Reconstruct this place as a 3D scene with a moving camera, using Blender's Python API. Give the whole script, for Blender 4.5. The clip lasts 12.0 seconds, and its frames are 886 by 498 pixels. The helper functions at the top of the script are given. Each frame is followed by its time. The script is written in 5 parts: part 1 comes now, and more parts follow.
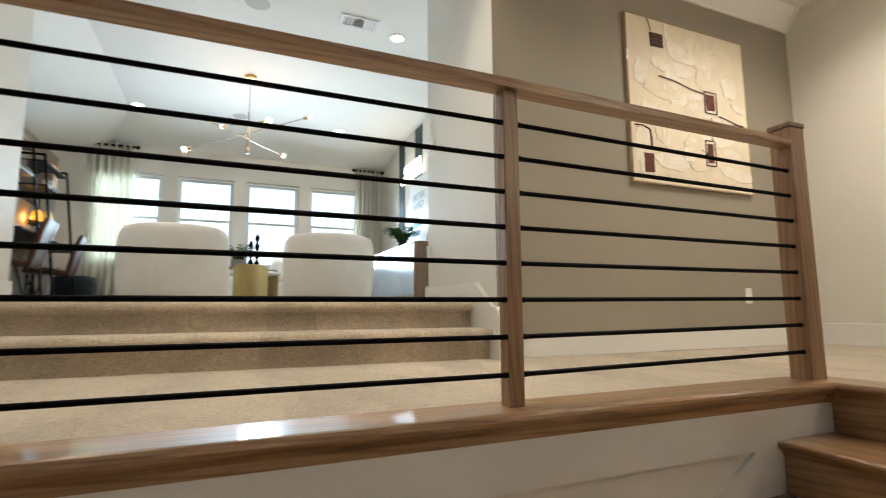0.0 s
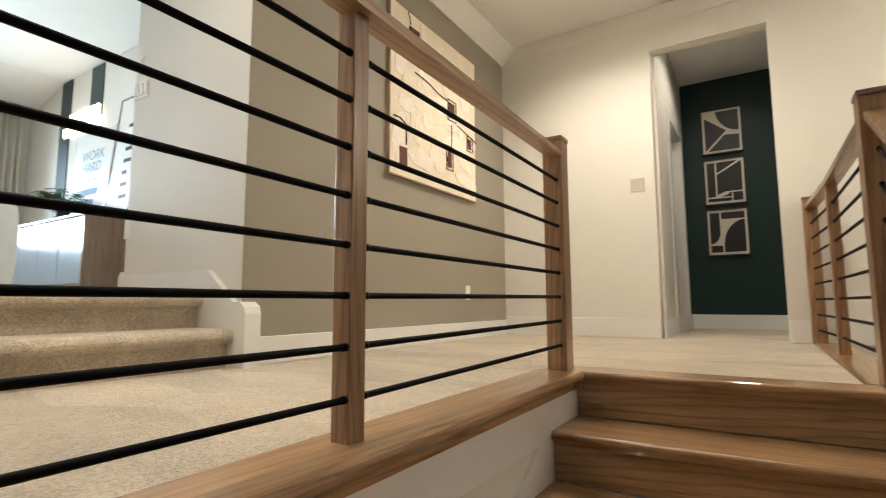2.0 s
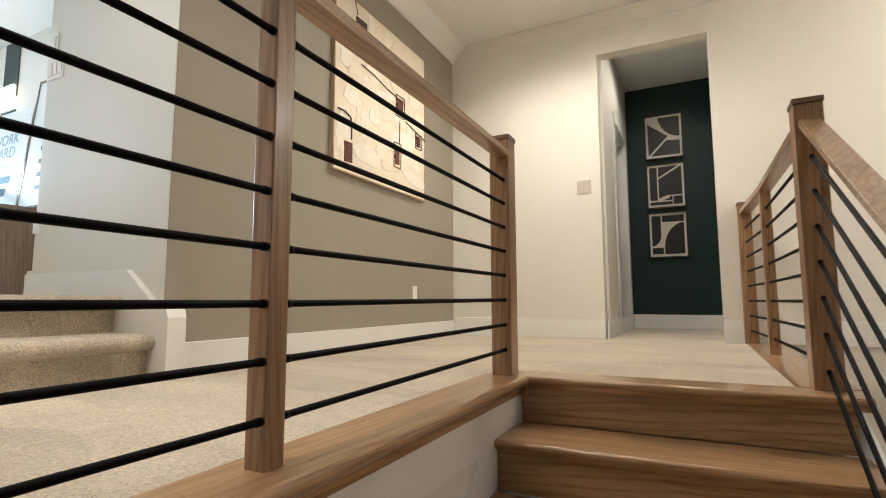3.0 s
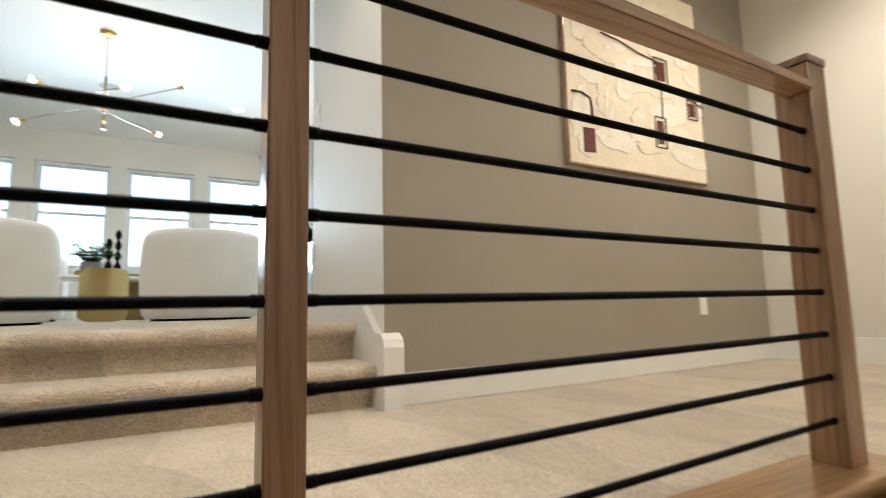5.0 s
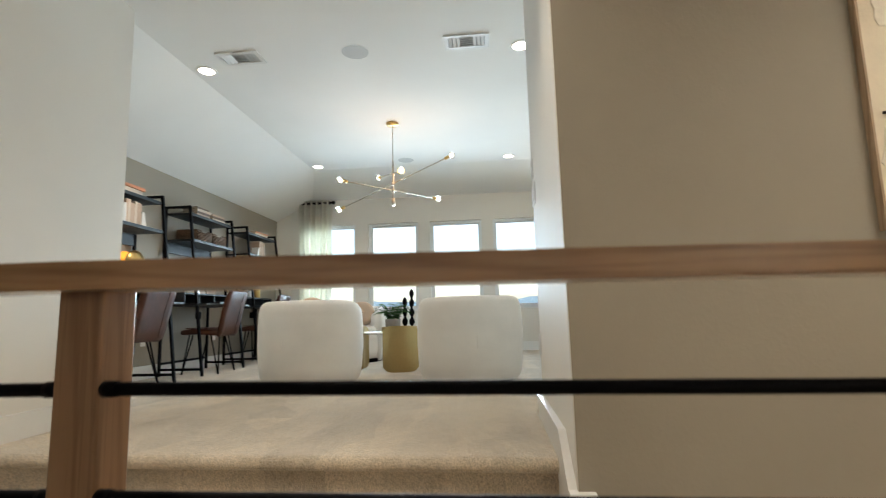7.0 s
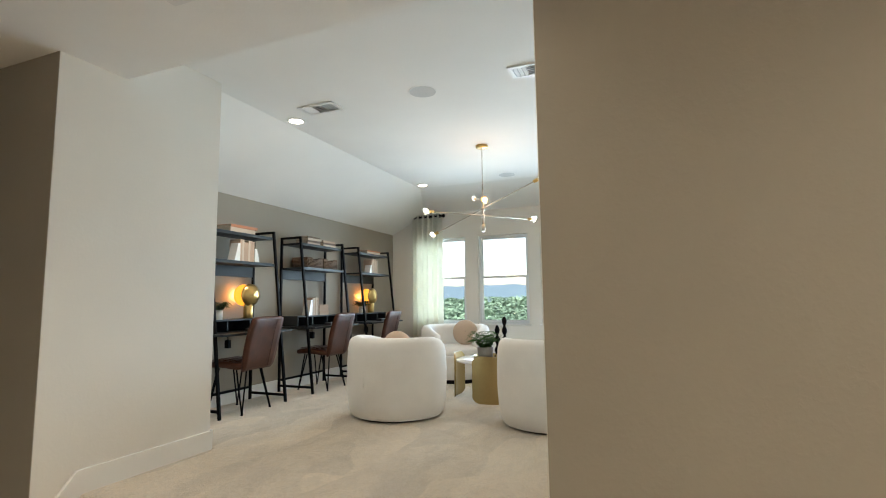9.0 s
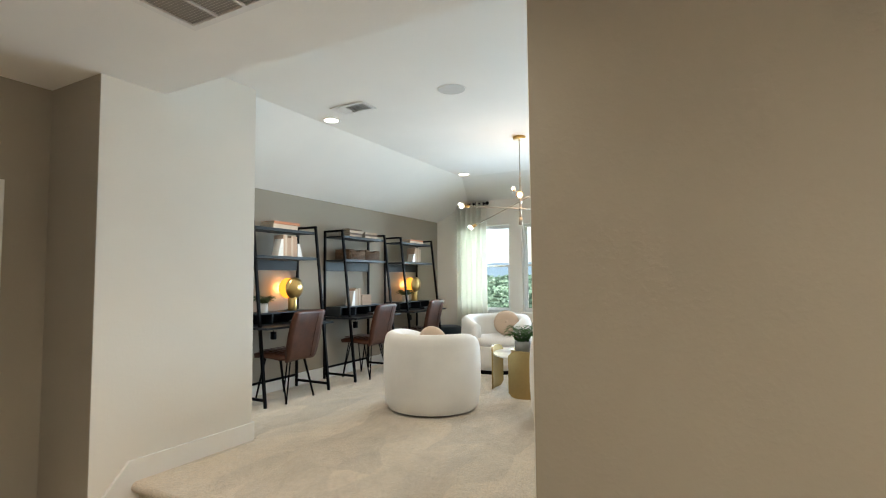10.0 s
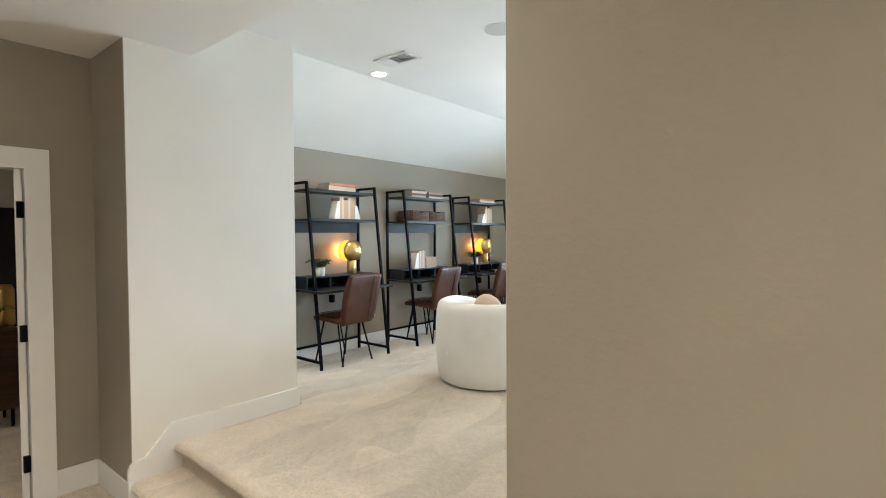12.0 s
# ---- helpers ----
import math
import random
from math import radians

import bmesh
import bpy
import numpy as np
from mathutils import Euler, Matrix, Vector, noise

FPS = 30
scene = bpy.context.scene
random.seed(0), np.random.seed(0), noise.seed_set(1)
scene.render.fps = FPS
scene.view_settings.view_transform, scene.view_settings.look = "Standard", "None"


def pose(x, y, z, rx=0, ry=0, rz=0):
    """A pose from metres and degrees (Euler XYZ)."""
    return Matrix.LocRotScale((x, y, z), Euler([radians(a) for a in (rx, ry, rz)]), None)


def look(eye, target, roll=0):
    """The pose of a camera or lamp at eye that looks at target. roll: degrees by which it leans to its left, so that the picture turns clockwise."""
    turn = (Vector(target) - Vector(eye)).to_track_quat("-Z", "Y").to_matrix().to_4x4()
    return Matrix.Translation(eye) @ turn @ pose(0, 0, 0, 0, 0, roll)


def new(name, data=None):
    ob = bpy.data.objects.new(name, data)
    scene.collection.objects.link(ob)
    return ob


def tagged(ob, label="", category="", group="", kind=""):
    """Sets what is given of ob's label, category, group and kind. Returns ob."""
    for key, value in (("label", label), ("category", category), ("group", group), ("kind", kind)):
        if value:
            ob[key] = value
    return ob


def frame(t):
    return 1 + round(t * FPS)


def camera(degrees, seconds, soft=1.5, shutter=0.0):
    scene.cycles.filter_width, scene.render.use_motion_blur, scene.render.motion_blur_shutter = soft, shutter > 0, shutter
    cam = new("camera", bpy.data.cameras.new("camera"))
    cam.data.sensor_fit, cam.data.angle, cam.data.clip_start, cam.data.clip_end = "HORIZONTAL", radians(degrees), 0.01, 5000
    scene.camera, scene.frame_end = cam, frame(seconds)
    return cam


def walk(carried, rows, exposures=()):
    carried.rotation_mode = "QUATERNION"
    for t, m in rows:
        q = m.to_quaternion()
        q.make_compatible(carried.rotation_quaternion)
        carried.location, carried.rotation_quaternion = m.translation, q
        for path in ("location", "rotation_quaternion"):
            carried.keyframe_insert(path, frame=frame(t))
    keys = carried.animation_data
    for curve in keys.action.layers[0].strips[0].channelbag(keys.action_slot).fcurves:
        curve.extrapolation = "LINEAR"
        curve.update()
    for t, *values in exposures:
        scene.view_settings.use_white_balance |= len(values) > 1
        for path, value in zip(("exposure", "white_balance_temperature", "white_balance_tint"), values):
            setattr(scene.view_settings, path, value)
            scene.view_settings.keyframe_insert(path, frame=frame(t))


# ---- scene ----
cam = camera(82.7, 12.0, soft=1.0, shutter=0.4)
PATH = [
    (0, (-2.069, -1.259, 0.325), (-1.287, 0.565, 0.571), -0.4),
    (0.5, (-2.092, -1.085, 0.328), (-1.036, 0.597, 0.564), -0.5),
    (1, (-2.076, -0.933, 0.326), (-0.764, 0.559, 0.553), -0.5),
    (1.5, (-2.092, -0.788, 0.333), (-0.558, 0.477, 0.554), -0.3),
    (2, (-2.115, -0.726, 0.341), (-0.432, 0.332, 0.554), -0.2),
    (2.5, (-2.096, -0.716, 0.348), (-0.322, 0.183, 0.555), -0.1),
    (2.7, (-2.071, -0.713, 0.353), (-0.281, 0.155, 0.56), -0.1),
    (4.3, (-1.674, -0.683, 0.393), (-0.248, 0.703, 0.609), -1.0),
    (4.5, (-1.605, -0.653, 0.399), (-0.292, 0.839, 0.622), -1.1),
    (5, (-1.444, -0.614, 0.451), (-0.455, 1.109, 0.68), -1.3),
    (5.5, (-1.306, -0.578, 0.589), (-0.647, 1.295, 0.826), -1.4),
    (6, (-1.168, -0.543, 0.686), (-0.814, 1.409, 0.935), -1.6),
    (6.5, (-1.037, -0.494, 0.815), (-0.973, 1.488, 1.074), -1.5),
    (7, (-0.888, -0.494, 0.949), (-1.068, 1.48, 1.213), -1.5),
    (7.5, (-0.734, -0.421, 1.06), (-1.105, 1.526, 1.329), -1.3),
    (7.7, (-0.673, -0.411, 1.114), (-1.105, 1.523, 1.383), -1.2),
    (9.3, (-0.239, -0.237, 1.491), (-1.046, 1.584, 1.678), -0.7),
    (9.5, (-0.198, -0.218, 1.535), (-1.046, 1.585, 1.706), -0.7),
    (10, (-0.108, -0.192, 1.604), (-1.059, 1.564, 1.723), -0.5),
    (10.5, (-0.005, -0.151, 1.712), (-1.057, 1.548, 1.775), -0.5),
    (11, (0.065, -0.027, 1.716), (-1.089, 1.612, 1.734), -0.5),
    (11.5, (0.068, 0.112, 1.699), (-1.1425, 1.705, 1.676), -0.5),
    (12, (0.028, 0.31, 1.682), (-1.241, 1.855, 1.628), -0.3),
]
walk(cam, [(t, look(e, g, r)) for t, e, g, r in PATH], [(0, 1.62, 6800, 10), (1.5, 1.76, 7150, 10), (2.5, 1.88, 6450, 10), (4.5, 1.80, 6500, 10), (6.0, 1.70, 6750, 10), (7.5, 1.36, 6850, 10), (9.5, 1.52, 6850, 10), (12, 1.88, 6550, 10)])

# ---- world and light ----
world = bpy.data.worlds.new("sky")
scene.world = world
world.use_nodes = True
wn = world.node_tree
sky = wn.nodes.new("ShaderNodeTexSky")
sky.sky_type, sky.sun_disc = "NISHITA", False
sky.sun_elevation, sky.sun_rotation = radians(38), radians(150)
sky.air_density, sky.dust_density = 1.0, 2.5
wn.links.new(sky.outputs[0], wn.nodes["Background"].inputs[0])
wn.nodes["Background"].inputs[1].default_value = 0.15

sun = new("sun", bpy.data.lights.new("sun", "SUN"))
sun.data.energy, sun.data.angle, sun.data.color = 4.2, radians(6), (1.0, 0.95, 0.88)
sun.matrix_world = look((0, 0, 0), (0.35, 0.61, -0.62))


def area_lamp(name, m, sx, sy, watts, color):
    ob = new(name, bpy.data.lights.new(name, "AREA"))
    ob.data.shape, ob.data.size, ob.data.size_y = "RECTANGLE", sx, sy
    ob.data.energy, ob.data.color = watts, color
    ob.matrix_world = m
    return ob


def spot_lamp(name, p, watts, color, cone=130, radius=0.06):
    ob = new(name, bpy.data.lights.new(name, "SPOT"))
    ob.data.energy, ob.data.color = watts, color
    ob.data.spot_size, ob.data.spot_blend, ob.data.shadow_soft_size = radians(cone), 0.8, radius
    ob.location = p
    return ob


def point_lamp(name, p, watts, color, radius=0.03):
    ob = new(name, bpy.data.lights.new(name, "POINT"))
    ob.data.energy, ob.data.color, ob.data.shadow_soft_size = watts, color, radius
    ob.location = p
    return ob


WARM, SOFT, COOL = (1.0, 0.87, 0.72), (1.0, 0.915, 0.80), (0.58, 0.80, 1.0)
Z0, Z1 = 0.05, 0.39            # landing and loft carpet
ZC, ZL = 2.845, 3.122          # landing and loft ceiling
WINDOWS = [(-3.98, -3.075), (-2.862, -2.03), (-1.838, -0.99), (-0.806, 0.06)]
for a, b in WINDOWS:
    area_lamp("window_light", pose((a + b) / 2, 7.635, 1.76, -90, 0, 0), b - a - 0.1, 1.25, 11.0, COOL).data.spread = radians(105)
LOFT_DOWN = [(-3.277, 3.45), (-0.566, 3.41), (-3.282, 6.33), (-0.566, 6.31)]
for x, y in LOFT_DOWN:
    spot_lamp("loft_or_fill_spot", (x, y, ZL - 0.03), (22 if x < -2 else 10) if y < 5 else (9 if x < -2 else 5), WARM)
# Added fill spots, out of view, that brighten the landing floor and steps.
FLOOR_FILL = [(-2.20, 0.50, 29), (-1.3, 1.05, 17), (-1.8, 0.30, 15), (-0.7, 0.32, 9), (0.4, 0.32, 3), (1.4, 0.32, 20)]
for x, y, w in FLOOR_FILL:
    spot_lamp("loft_or_fill_spot", (x, y, ZC - 0.03), w, SOFT, 140 if y > 0.9 or x > 1 else 80)
# One more unseen fill spot, for the end wall.
LANDING_FILL = [(1.1, -0.15)]
for x, y in LANDING_FILL:
    spot_lamp("loft_or_fill_spot", (x, y, ZC - 0.03), 27, SOFT, 165)
# Fill spots added out of view in the hallway and the side room.
spot_lamp("loft_or_fill_spot", (3.02, -0.55, ZC - 0.03), 15, SOFT, 165, 0.12)
spot_lamp("loft_or_fill_spot", (-5.4, 0.1, ZC - 0.03), 16, SOFT, 150)
# Fill lamp added over the stairwell, never in view.
point_lamp("stairwell_fill_lamp", (1.0, -2.65, 1.95), 8, SOFT, 0.12)


# ---- mesh helpers ----
def box(bm, x0, x1, y0, y1, z0, z1):
    v = [bm.verts.new((x, y, z)) for x in (x0, x1) for y in (y0, y1) for z in (z0, z1)]
    for f in ((0, 1, 3, 2), (4, 6, 7, 5), (0, 4, 5, 1), (2, 3, 7, 6), (0, 2, 6, 4), (1, 5, 7, 3)):
        bm.faces.new([v[i] for i in f])
    return v


def rbox(bm, x0, x1, y0, y1, z0, z1, r=0.004, seg=2):
    b = bmesh.new()
    box(b, x0, x1, y0, y1, z0, z1)
    bmesh.ops.bevel(b, geom=b.edges[:], offset=r, segments=seg, profile=0.5, affect="EDGES")
    join(bm, b)


def join(bm, b, m=None):
    if m is not None:
        bmesh.ops.transform(b, matrix=m, verts=b.verts[:])
    vs = {v: bm.verts.new(v.co) for v in b.verts}
    for f in b.faces:
        g = bm.faces.new([vs[v] for v in f.verts])
        g.smooth = f.smooth
    b.free()


def cyl(bm, p0, p1, r, r2=None, seg=16, caps=True):
    p0, p1 = Vector(p0), Vector(p1)
    r2 = r if r2 is None else r2
    q = (p1 - p0).to_track_quat("Z", "Y")
    rings = []
    for p, rr in ((p0, r), (p1, r2)):
        rings.append([bm.verts.new(p + q @ Vector((rr * math.cos(2 * math.pi * i / seg), rr * math.sin(2 * math.pi * i / seg), 0))) for i in range(seg)])
    for i in range(seg):
        f = bm.faces.new((rings[0][i], rings[0][(i + 1) % seg], rings[1][(i + 1) % seg], rings[1][i]))
        f.smooth = True
    if caps:
        bm.faces.new(rings[0][::-1])
        bm.faces.new(rings[1])


def lathe(bm, profile, seg=32, c=(0, 0, 0), closed=False):
    rings = []
    for r, z in profile:
        rings.append([bm.verts.new((c[0] + r * math.cos(2 * math.pi * i / seg), c[1] + r * math.sin(2 * math.pi * i / seg), c[2] + z)) for i in range(seg)])
    pairs = list(zip(rings, rings[1:])) + ([(rings[-1], rings[0])] if closed else [])
    for a, b in pairs:
        for i in range(seg):
            f = bm.faces.new((a[i], a[(i + 1) % seg], b[(i + 1) % seg], b[i]))
            f.smooth = True
    if not closed:
        bm.faces.new(rings[0][::-1])
        bm.faces.new(rings[-1])


def prism(bm, pts, axis, a, b):
    """A flat outline of (u, v) pairs pushed along an axis from a to b."""
    def at(u, v, w):
        return {"x": (w, u, v), "y": (u, w, v), "z": (u, v, w)}[axis]
    lo = [bm.verts.new(at(u, v, a)) for u, v in pts]
    hi = [bm.verts.new(at(u, v, b)) for u, v in pts]
    n = len(pts)
    bm.faces.new(lo[::-1])
    bm.faces.new(hi)
    for i in range(n):
        bm.faces.new((lo[i], lo[(i + 1) % n], hi[(i + 1) % n], hi[i]))


def sphere(bm, c, r, seg=20, rings=12, sz=1.0):
    prof = [(max(1e-4, r * math.sin(math.pi * i / rings)), -r * sz * math.cos(math.pi * i / rings)) for i in range(rings + 1)]
    lathe(bm, prof, seg, c)


def tube(bm, pts, r, seg=8):
    for a, b in zip(pts, pts[1:]):
        cyl(bm, a, b, r, seg=seg)


def finish(bm, name, material, smooth=False):
    bmesh.ops.recalc_face_normals(bm, faces=bm.faces[:])
    me = bpy.data.meshes.new(name)
    bm.to_mesh(me)
    bm.free()
    if smooth:
        for p in me.polygons:
            p.use_smooth = True
    me.materials.append(material)
    return me


def part(name, bm, material, parent=None, label="", smooth=False):
    ob = new(name, finish(bm, name, material, smooth))
    ob.parent = parent
    return tagged(ob, label)


def thing(name, label, category, at=None, group=""):
    ob = new(name)
    ob.empty_display_size = 0.1
    if at is not None:
        ob.matrix_basis = at
    return tagged(ob, label, category, group)


def single(name, bm, material, label, category, at=None, group="", smooth=False):
    ob = new(name, finish(bm, name, material, smooth))
    if at is not None:
        ob.matrix_basis = at
    return tagged(ob, label, category, group)


def structure(name, bm, material, label, category):
    return tagged(new(name, finish(bm, name, material)), label, category, kind="structure")


# ---- materials ----
def shader(name):
    m = bpy.data.materials.new(name)
    m.use_nodes = True
    return m, m.node_tree, m.node_tree.nodes["Principled BSDF"]


def node(nt, kind, **inputs):
    n = nt.nodes.new(kind)
    for k, v in inputs.items():
        n.inputs[k.replace("_", " ")].default_value = v
    return n


def coords(nt, scale=(1, 1, 1)):
    tc = nt.nodes.new("ShaderNodeTexCoord")
    mp = nt.nodes.new("ShaderNodeMapping")
    mp.inputs["Scale"].default_value = scale
    nt.links.new(tc.outputs["Object"], mp.inputs["Vector"])
    return mp.outputs["Vector"]


def noise_tex(nt, vec, scale, detail=4.0, rough=0.55):
    n = node(nt, "ShaderNodeTexNoise", Scale=scale, Detail=detail, Roughness=rough)
    nt.links.new(vec, n.inputs["Vector"])
    return n.outputs["Fac"]


def ramp(nt, fac, stops):
    r = nt.nodes.new("ShaderNodeValToRGB")
    el = r.color_ramp.elements
    el[0].position, el[0].color = stops[0][0], (*stops[0][1], 1)
    el[1].position, el[1].color = stops[-1][0], (*stops[-1][1], 1)
    for p, c in stops[1:-1]:
        e = el.new(p)
        e.color = (*c, 1)
    nt.links.new(fac, r.inputs["Fac"])
    return r.outputs["Color"]


def mixed(nt, a, b, fac, blend="MIX"):
    n = nt.nodes.new("ShaderNodeMix")
    n.data_type, n.blend_type = "RGBA", blend
    for sock, v in ((n.inputs[6], a), (n.inputs[7], b), (n.inputs[0], fac)):
        if hasattr(v, "links"):
            nt.links.new(v, sock)
        elif isinstance(v, tuple):
            sock.default_value = (*v, 1)
        else:
            sock.default_value = v
    return n.outputs[2]


def bumped(nt, bsdf, height, strength, distance, under=None):
    b = node(nt, "ShaderNodeBump", Strength=strength, Distance=distance)
    nt.links.new(height, b.inputs["Height"])
    if under is not None:
        nt.links.new(under, b.inputs["Normal"])
    nt.links.new(b.outputs["Normal"], bsdf.inputs["Normal"])
    return b.outputs["Normal"]


def tint(c, k):
    return tuple(min(1.0, x * k) for x in c)


def plain(name, color, rough=0.5, metal=0.0, var=0.06, coarse=2.5, fine=60.0, bump=0.15, depth=0.001, coat=0.0, spec=0.5):
    m, nt, b = shader(name)
    v = coords(nt)
    c = ramp(nt, noise_tex(nt, v, coarse), [(0.3, tint(color, 1 - var)), (0.7, tint(color, 1 + var))])
    f = noise_tex(nt, v, fine)
    c = mixed(nt, c, ramp(nt, f, [(0.35, (1 - var,) * 3), (0.65, (1.0,) * 3)]), 0.5, "MULTIPLY")
    nt.links.new(c, b.inputs["Base Color"])
    b.inputs["Metallic"].default_value = metal
    r = node(nt, "ShaderNodeMapRange", To_Min=max(0.02, rough - 0.07), To_Max=min(1, rough + 0.07))
    nt.links.new(noise_tex(nt, v, coarse * 4), r.inputs["Value"])
    nt.links.new(r.outputs["Result"], b.inputs["Roughness"])
    b.inputs["Coat Weight"].default_value = coat
    b.inputs["Specular IOR Level"].default_value = spec
    b.inputs["Coat Roughness"].default_value = 0.15
    if bump:
        bumped(nt, b, f, bump, depth)
    return m


def painted(name, color, rough=0.62):
    """Rolled wall paint on orange-peel drywall."""
    m, nt, b = shader(name)
    v = coords(nt)
    c = ramp(nt, noise_tex(nt, v, 0.9, 3), [(0.3, tint(color, 0.97)), (0.7, tint(color, 1.03))])
    nt.links.new(c, b.inputs["Base Color"])
    b.inputs["Roughness"].default_value = rough
    b.inputs["Specular IOR Level"].default_value = 0.35
    n1 = bumped(nt, b, ramp(nt, noise_tex(nt, v, 55, 3, 0.5), [(0.46, (0, 0, 0)), (0.64, (1, 1, 1))]), 0.14, 0.0015)
    bumped(nt, b, noise_tex(nt, v, 230, 2), 0.10, 0.0006, n1)
    return m


def carpet_mat(name, color):
    """Cut pile: tufts, and patches of pile brushed one way or the other by the vacuum."""
    m, nt, b = shader(name)
    v = coords(nt)
    warp = node(nt, "ShaderNodeTexNoise", Scale=1.6, Detail=2.0)
    nt.links.new(v, warp.inputs["Vector"])
    push = nt.nodes.new("ShaderNodeVectorMath")
    push.operation = "SCALE"
    push.inputs["Scale"].default_value = 0.45
    nt.links.new(warp.outputs["Color"], push.inputs[0])
    add = node(nt, "ShaderNodeVectorMath")
    nt.links.new(coords(nt, (2.6, 0.95, 1)), add.inputs[0])
    nt.links.new(push.outputs[0], add.inputs[1])
    cell = node(nt, "ShaderNodeTexVoronoi", Scale=1.5)
    nt.links.new(add.outputs[0], cell.inputs["Vector"])
    swath = ramp(nt, cell.outputs["Color"], [(0.25, tint(color, 0.74)), (0.5, color), (0.75, tint(color, 1.12))])
    streak = noise_tex(nt, coords(nt, (3.2, 1.1, 1)), 1.3, 3, 0.5)
    c = mixed(nt, swath, ramp(nt, streak, [(0.40, tint(color, 0.84)), (0.49, color), (0.58, tint(color, 1.06))]), 0.5)
    smudge = noise_tex(nt, v, 9, 4, 0.65)
    c = mixed(nt, c, ramp(nt, smudge, [(0.36, (0.86, 0.85, 0.82)), (0.54, (1, 1, 1))]), 0.6, "MULTIPLY")
    tuft = noise_tex(nt, v, 170, 3, 0.7)
    c = mixed(nt, c, ramp(nt, tuft, [(0.38, (0.56, 0.53, 0.48)), (0.58, (1, 1, 1))]), 0.85, "MULTIPLY")
    c = mixed(nt, c, ramp(nt, noise_tex(nt, v, 60, 4), [(0.38, (0.80,) * 3), (0.56, (1,) * 3)]), 0.6, "MULTIPLY")
    nt.links.new(c, b.inputs["Base Color"])
    b.inputs["Roughness"].default_value = 1.0
    b.inputs["Specular IOR Level"].default_value = 0.1
    b.inputs["Sheen Weight"].default_value = 0.6
    b.inputs["Sheen Roughness"].default_value = 0.35
    n1 = bumped(nt, b, tuft, 1.0, 0.010)
    bumped(nt, b, noise_tex(nt, v, 30, 3), 0.6, 0.008, n1)
    return m


def oak(name, axis, light=(0.45, 0.258, 0.125), dark=(0.26, 0.135, 0.056), rough=0.30, coat=0.6, gloss=0.06):
    """Varnished red oak, the grain along one axis of the object."""
    m, nt, b = shader(name)
    s = {"x": (1.6, 22, 22), "y": (22, 1.6, 22), "z": (22, 22, 1.6)}[axis]
    s2 = {"x": (5, 150, 150), "y": (150, 5, 150), "z": (150, 150, 5)}[axis]
    v = coords(nt, s)
    band = noise_tex(nt, v, 1.0, 5, 0.6)
    w = node(nt, "ShaderNodeTexWave", Scale=0.95, Distortion=6.5, Detail=2.0)
    w.wave_type, w.bands_direction = "BANDS", "DIAGONAL"
    nt.links.new(v, w.inputs["Vector"])
    c = ramp(nt, band, [(0.30, dark), (0.46, tint(light, 0.82)), (0.66, light)])
    c = mixed(nt, c, ramp(nt, w.outputs["Fac"], [(0.0, (0.56, 0.47, 0.38)), (0.40, (1, 1, 1))]), 0.55, "MULTIPLY")
    pore = noise_tex(nt, coords(nt, s2), 1.0, 3)
    c = mixed(nt, c, ramp(nt, pore, [(0.36, (0.55, 0.48, 0.42)), (0.50, (1, 1, 1))]), 0.45, "MULTIPLY")
    info = nt.nodes.new("ShaderNodeObjectInfo")
    hs = node(nt, "ShaderNodeHueSaturation")
    mr = node(nt, "ShaderNodeMapRange", To_Min=0.92, To_Max=1.08)
    nt.links.new(info.outputs["Random"], mr.inputs["Value"])
    nt.links.new(mr.outputs["Result"], hs.inputs["Value"])
    nt.links.new(c, hs.inputs["Color"])
    nt.links.new(hs.outputs["Color"], b.inputs["Base Color"])
    b.inputs["Roughness"].default_value = rough
    b.inputs["Coat Weight"].default_value = coat
    b.inputs["Coat Roughness"].default_value = gloss
    bumped(nt, b, pore, 0.10, 0.0004)
    return m


def glowing(name, color, strength):
    m, nt, b = shader(name)
    b.inputs["Base Color"].default_value = (*color, 1)
    b.inputs["Emission Color"].default_value = (*color, 1)
    b.inputs["Emission Strength"].default_value = strength
    return m


def glass_mat(name, color=(1, 1, 1), rough=0.0):
    m, nt, b = shader(name)
    b.inputs["Base Color"].default_value = (*color, 1)
    b.inputs["Transmission Weight"].default_value = 1.0
    b.inputs["Roughness"].default_value = rough
    b.inputs["IOR"].default_value = 1.1
    return m


def cloth(name, color, translucent=0.0):
    m, nt, b = shader(name)
    v = coords(nt)
    weave = noise_tex(nt, v, 260, 2)
    c = mixed(nt, ramp(nt, noise_tex(nt, v, 4), [(0.3, tint(color, 0.95)), (0.7, tint(color, 1.03))]), ramp(nt, weave, [(0.3, (0.85,) * 3), (0.6, (1,) * 3)]), 0.6, "MULTIPLY")
    nt.links.new(c, b.inputs["Base Color"])
    b.inputs["Roughness"].default_value = 0.92
    b.inputs["Sheen Weight"].default_value = 0.25
    b.inputs["Specular IOR Level"].default_value = 0.2
    bumped(nt, b, weave, 0.35, 0.0012)
    if translucent:
        t = nt.nodes.new("ShaderNodeBsdfTranslucent")
        nt.links.new(c, t.inputs["Color"])
        mx = node(nt, "ShaderNodeMixShader", Fac=translucent)
        nt.links.new(b.outputs[0], mx.inputs[1])
        nt.links.new(t.outputs[0], mx.inputs[2])
        nt.links.new(mx.outputs[0], nt.nodes["Material Output"].inputs["Surface"])
    return m


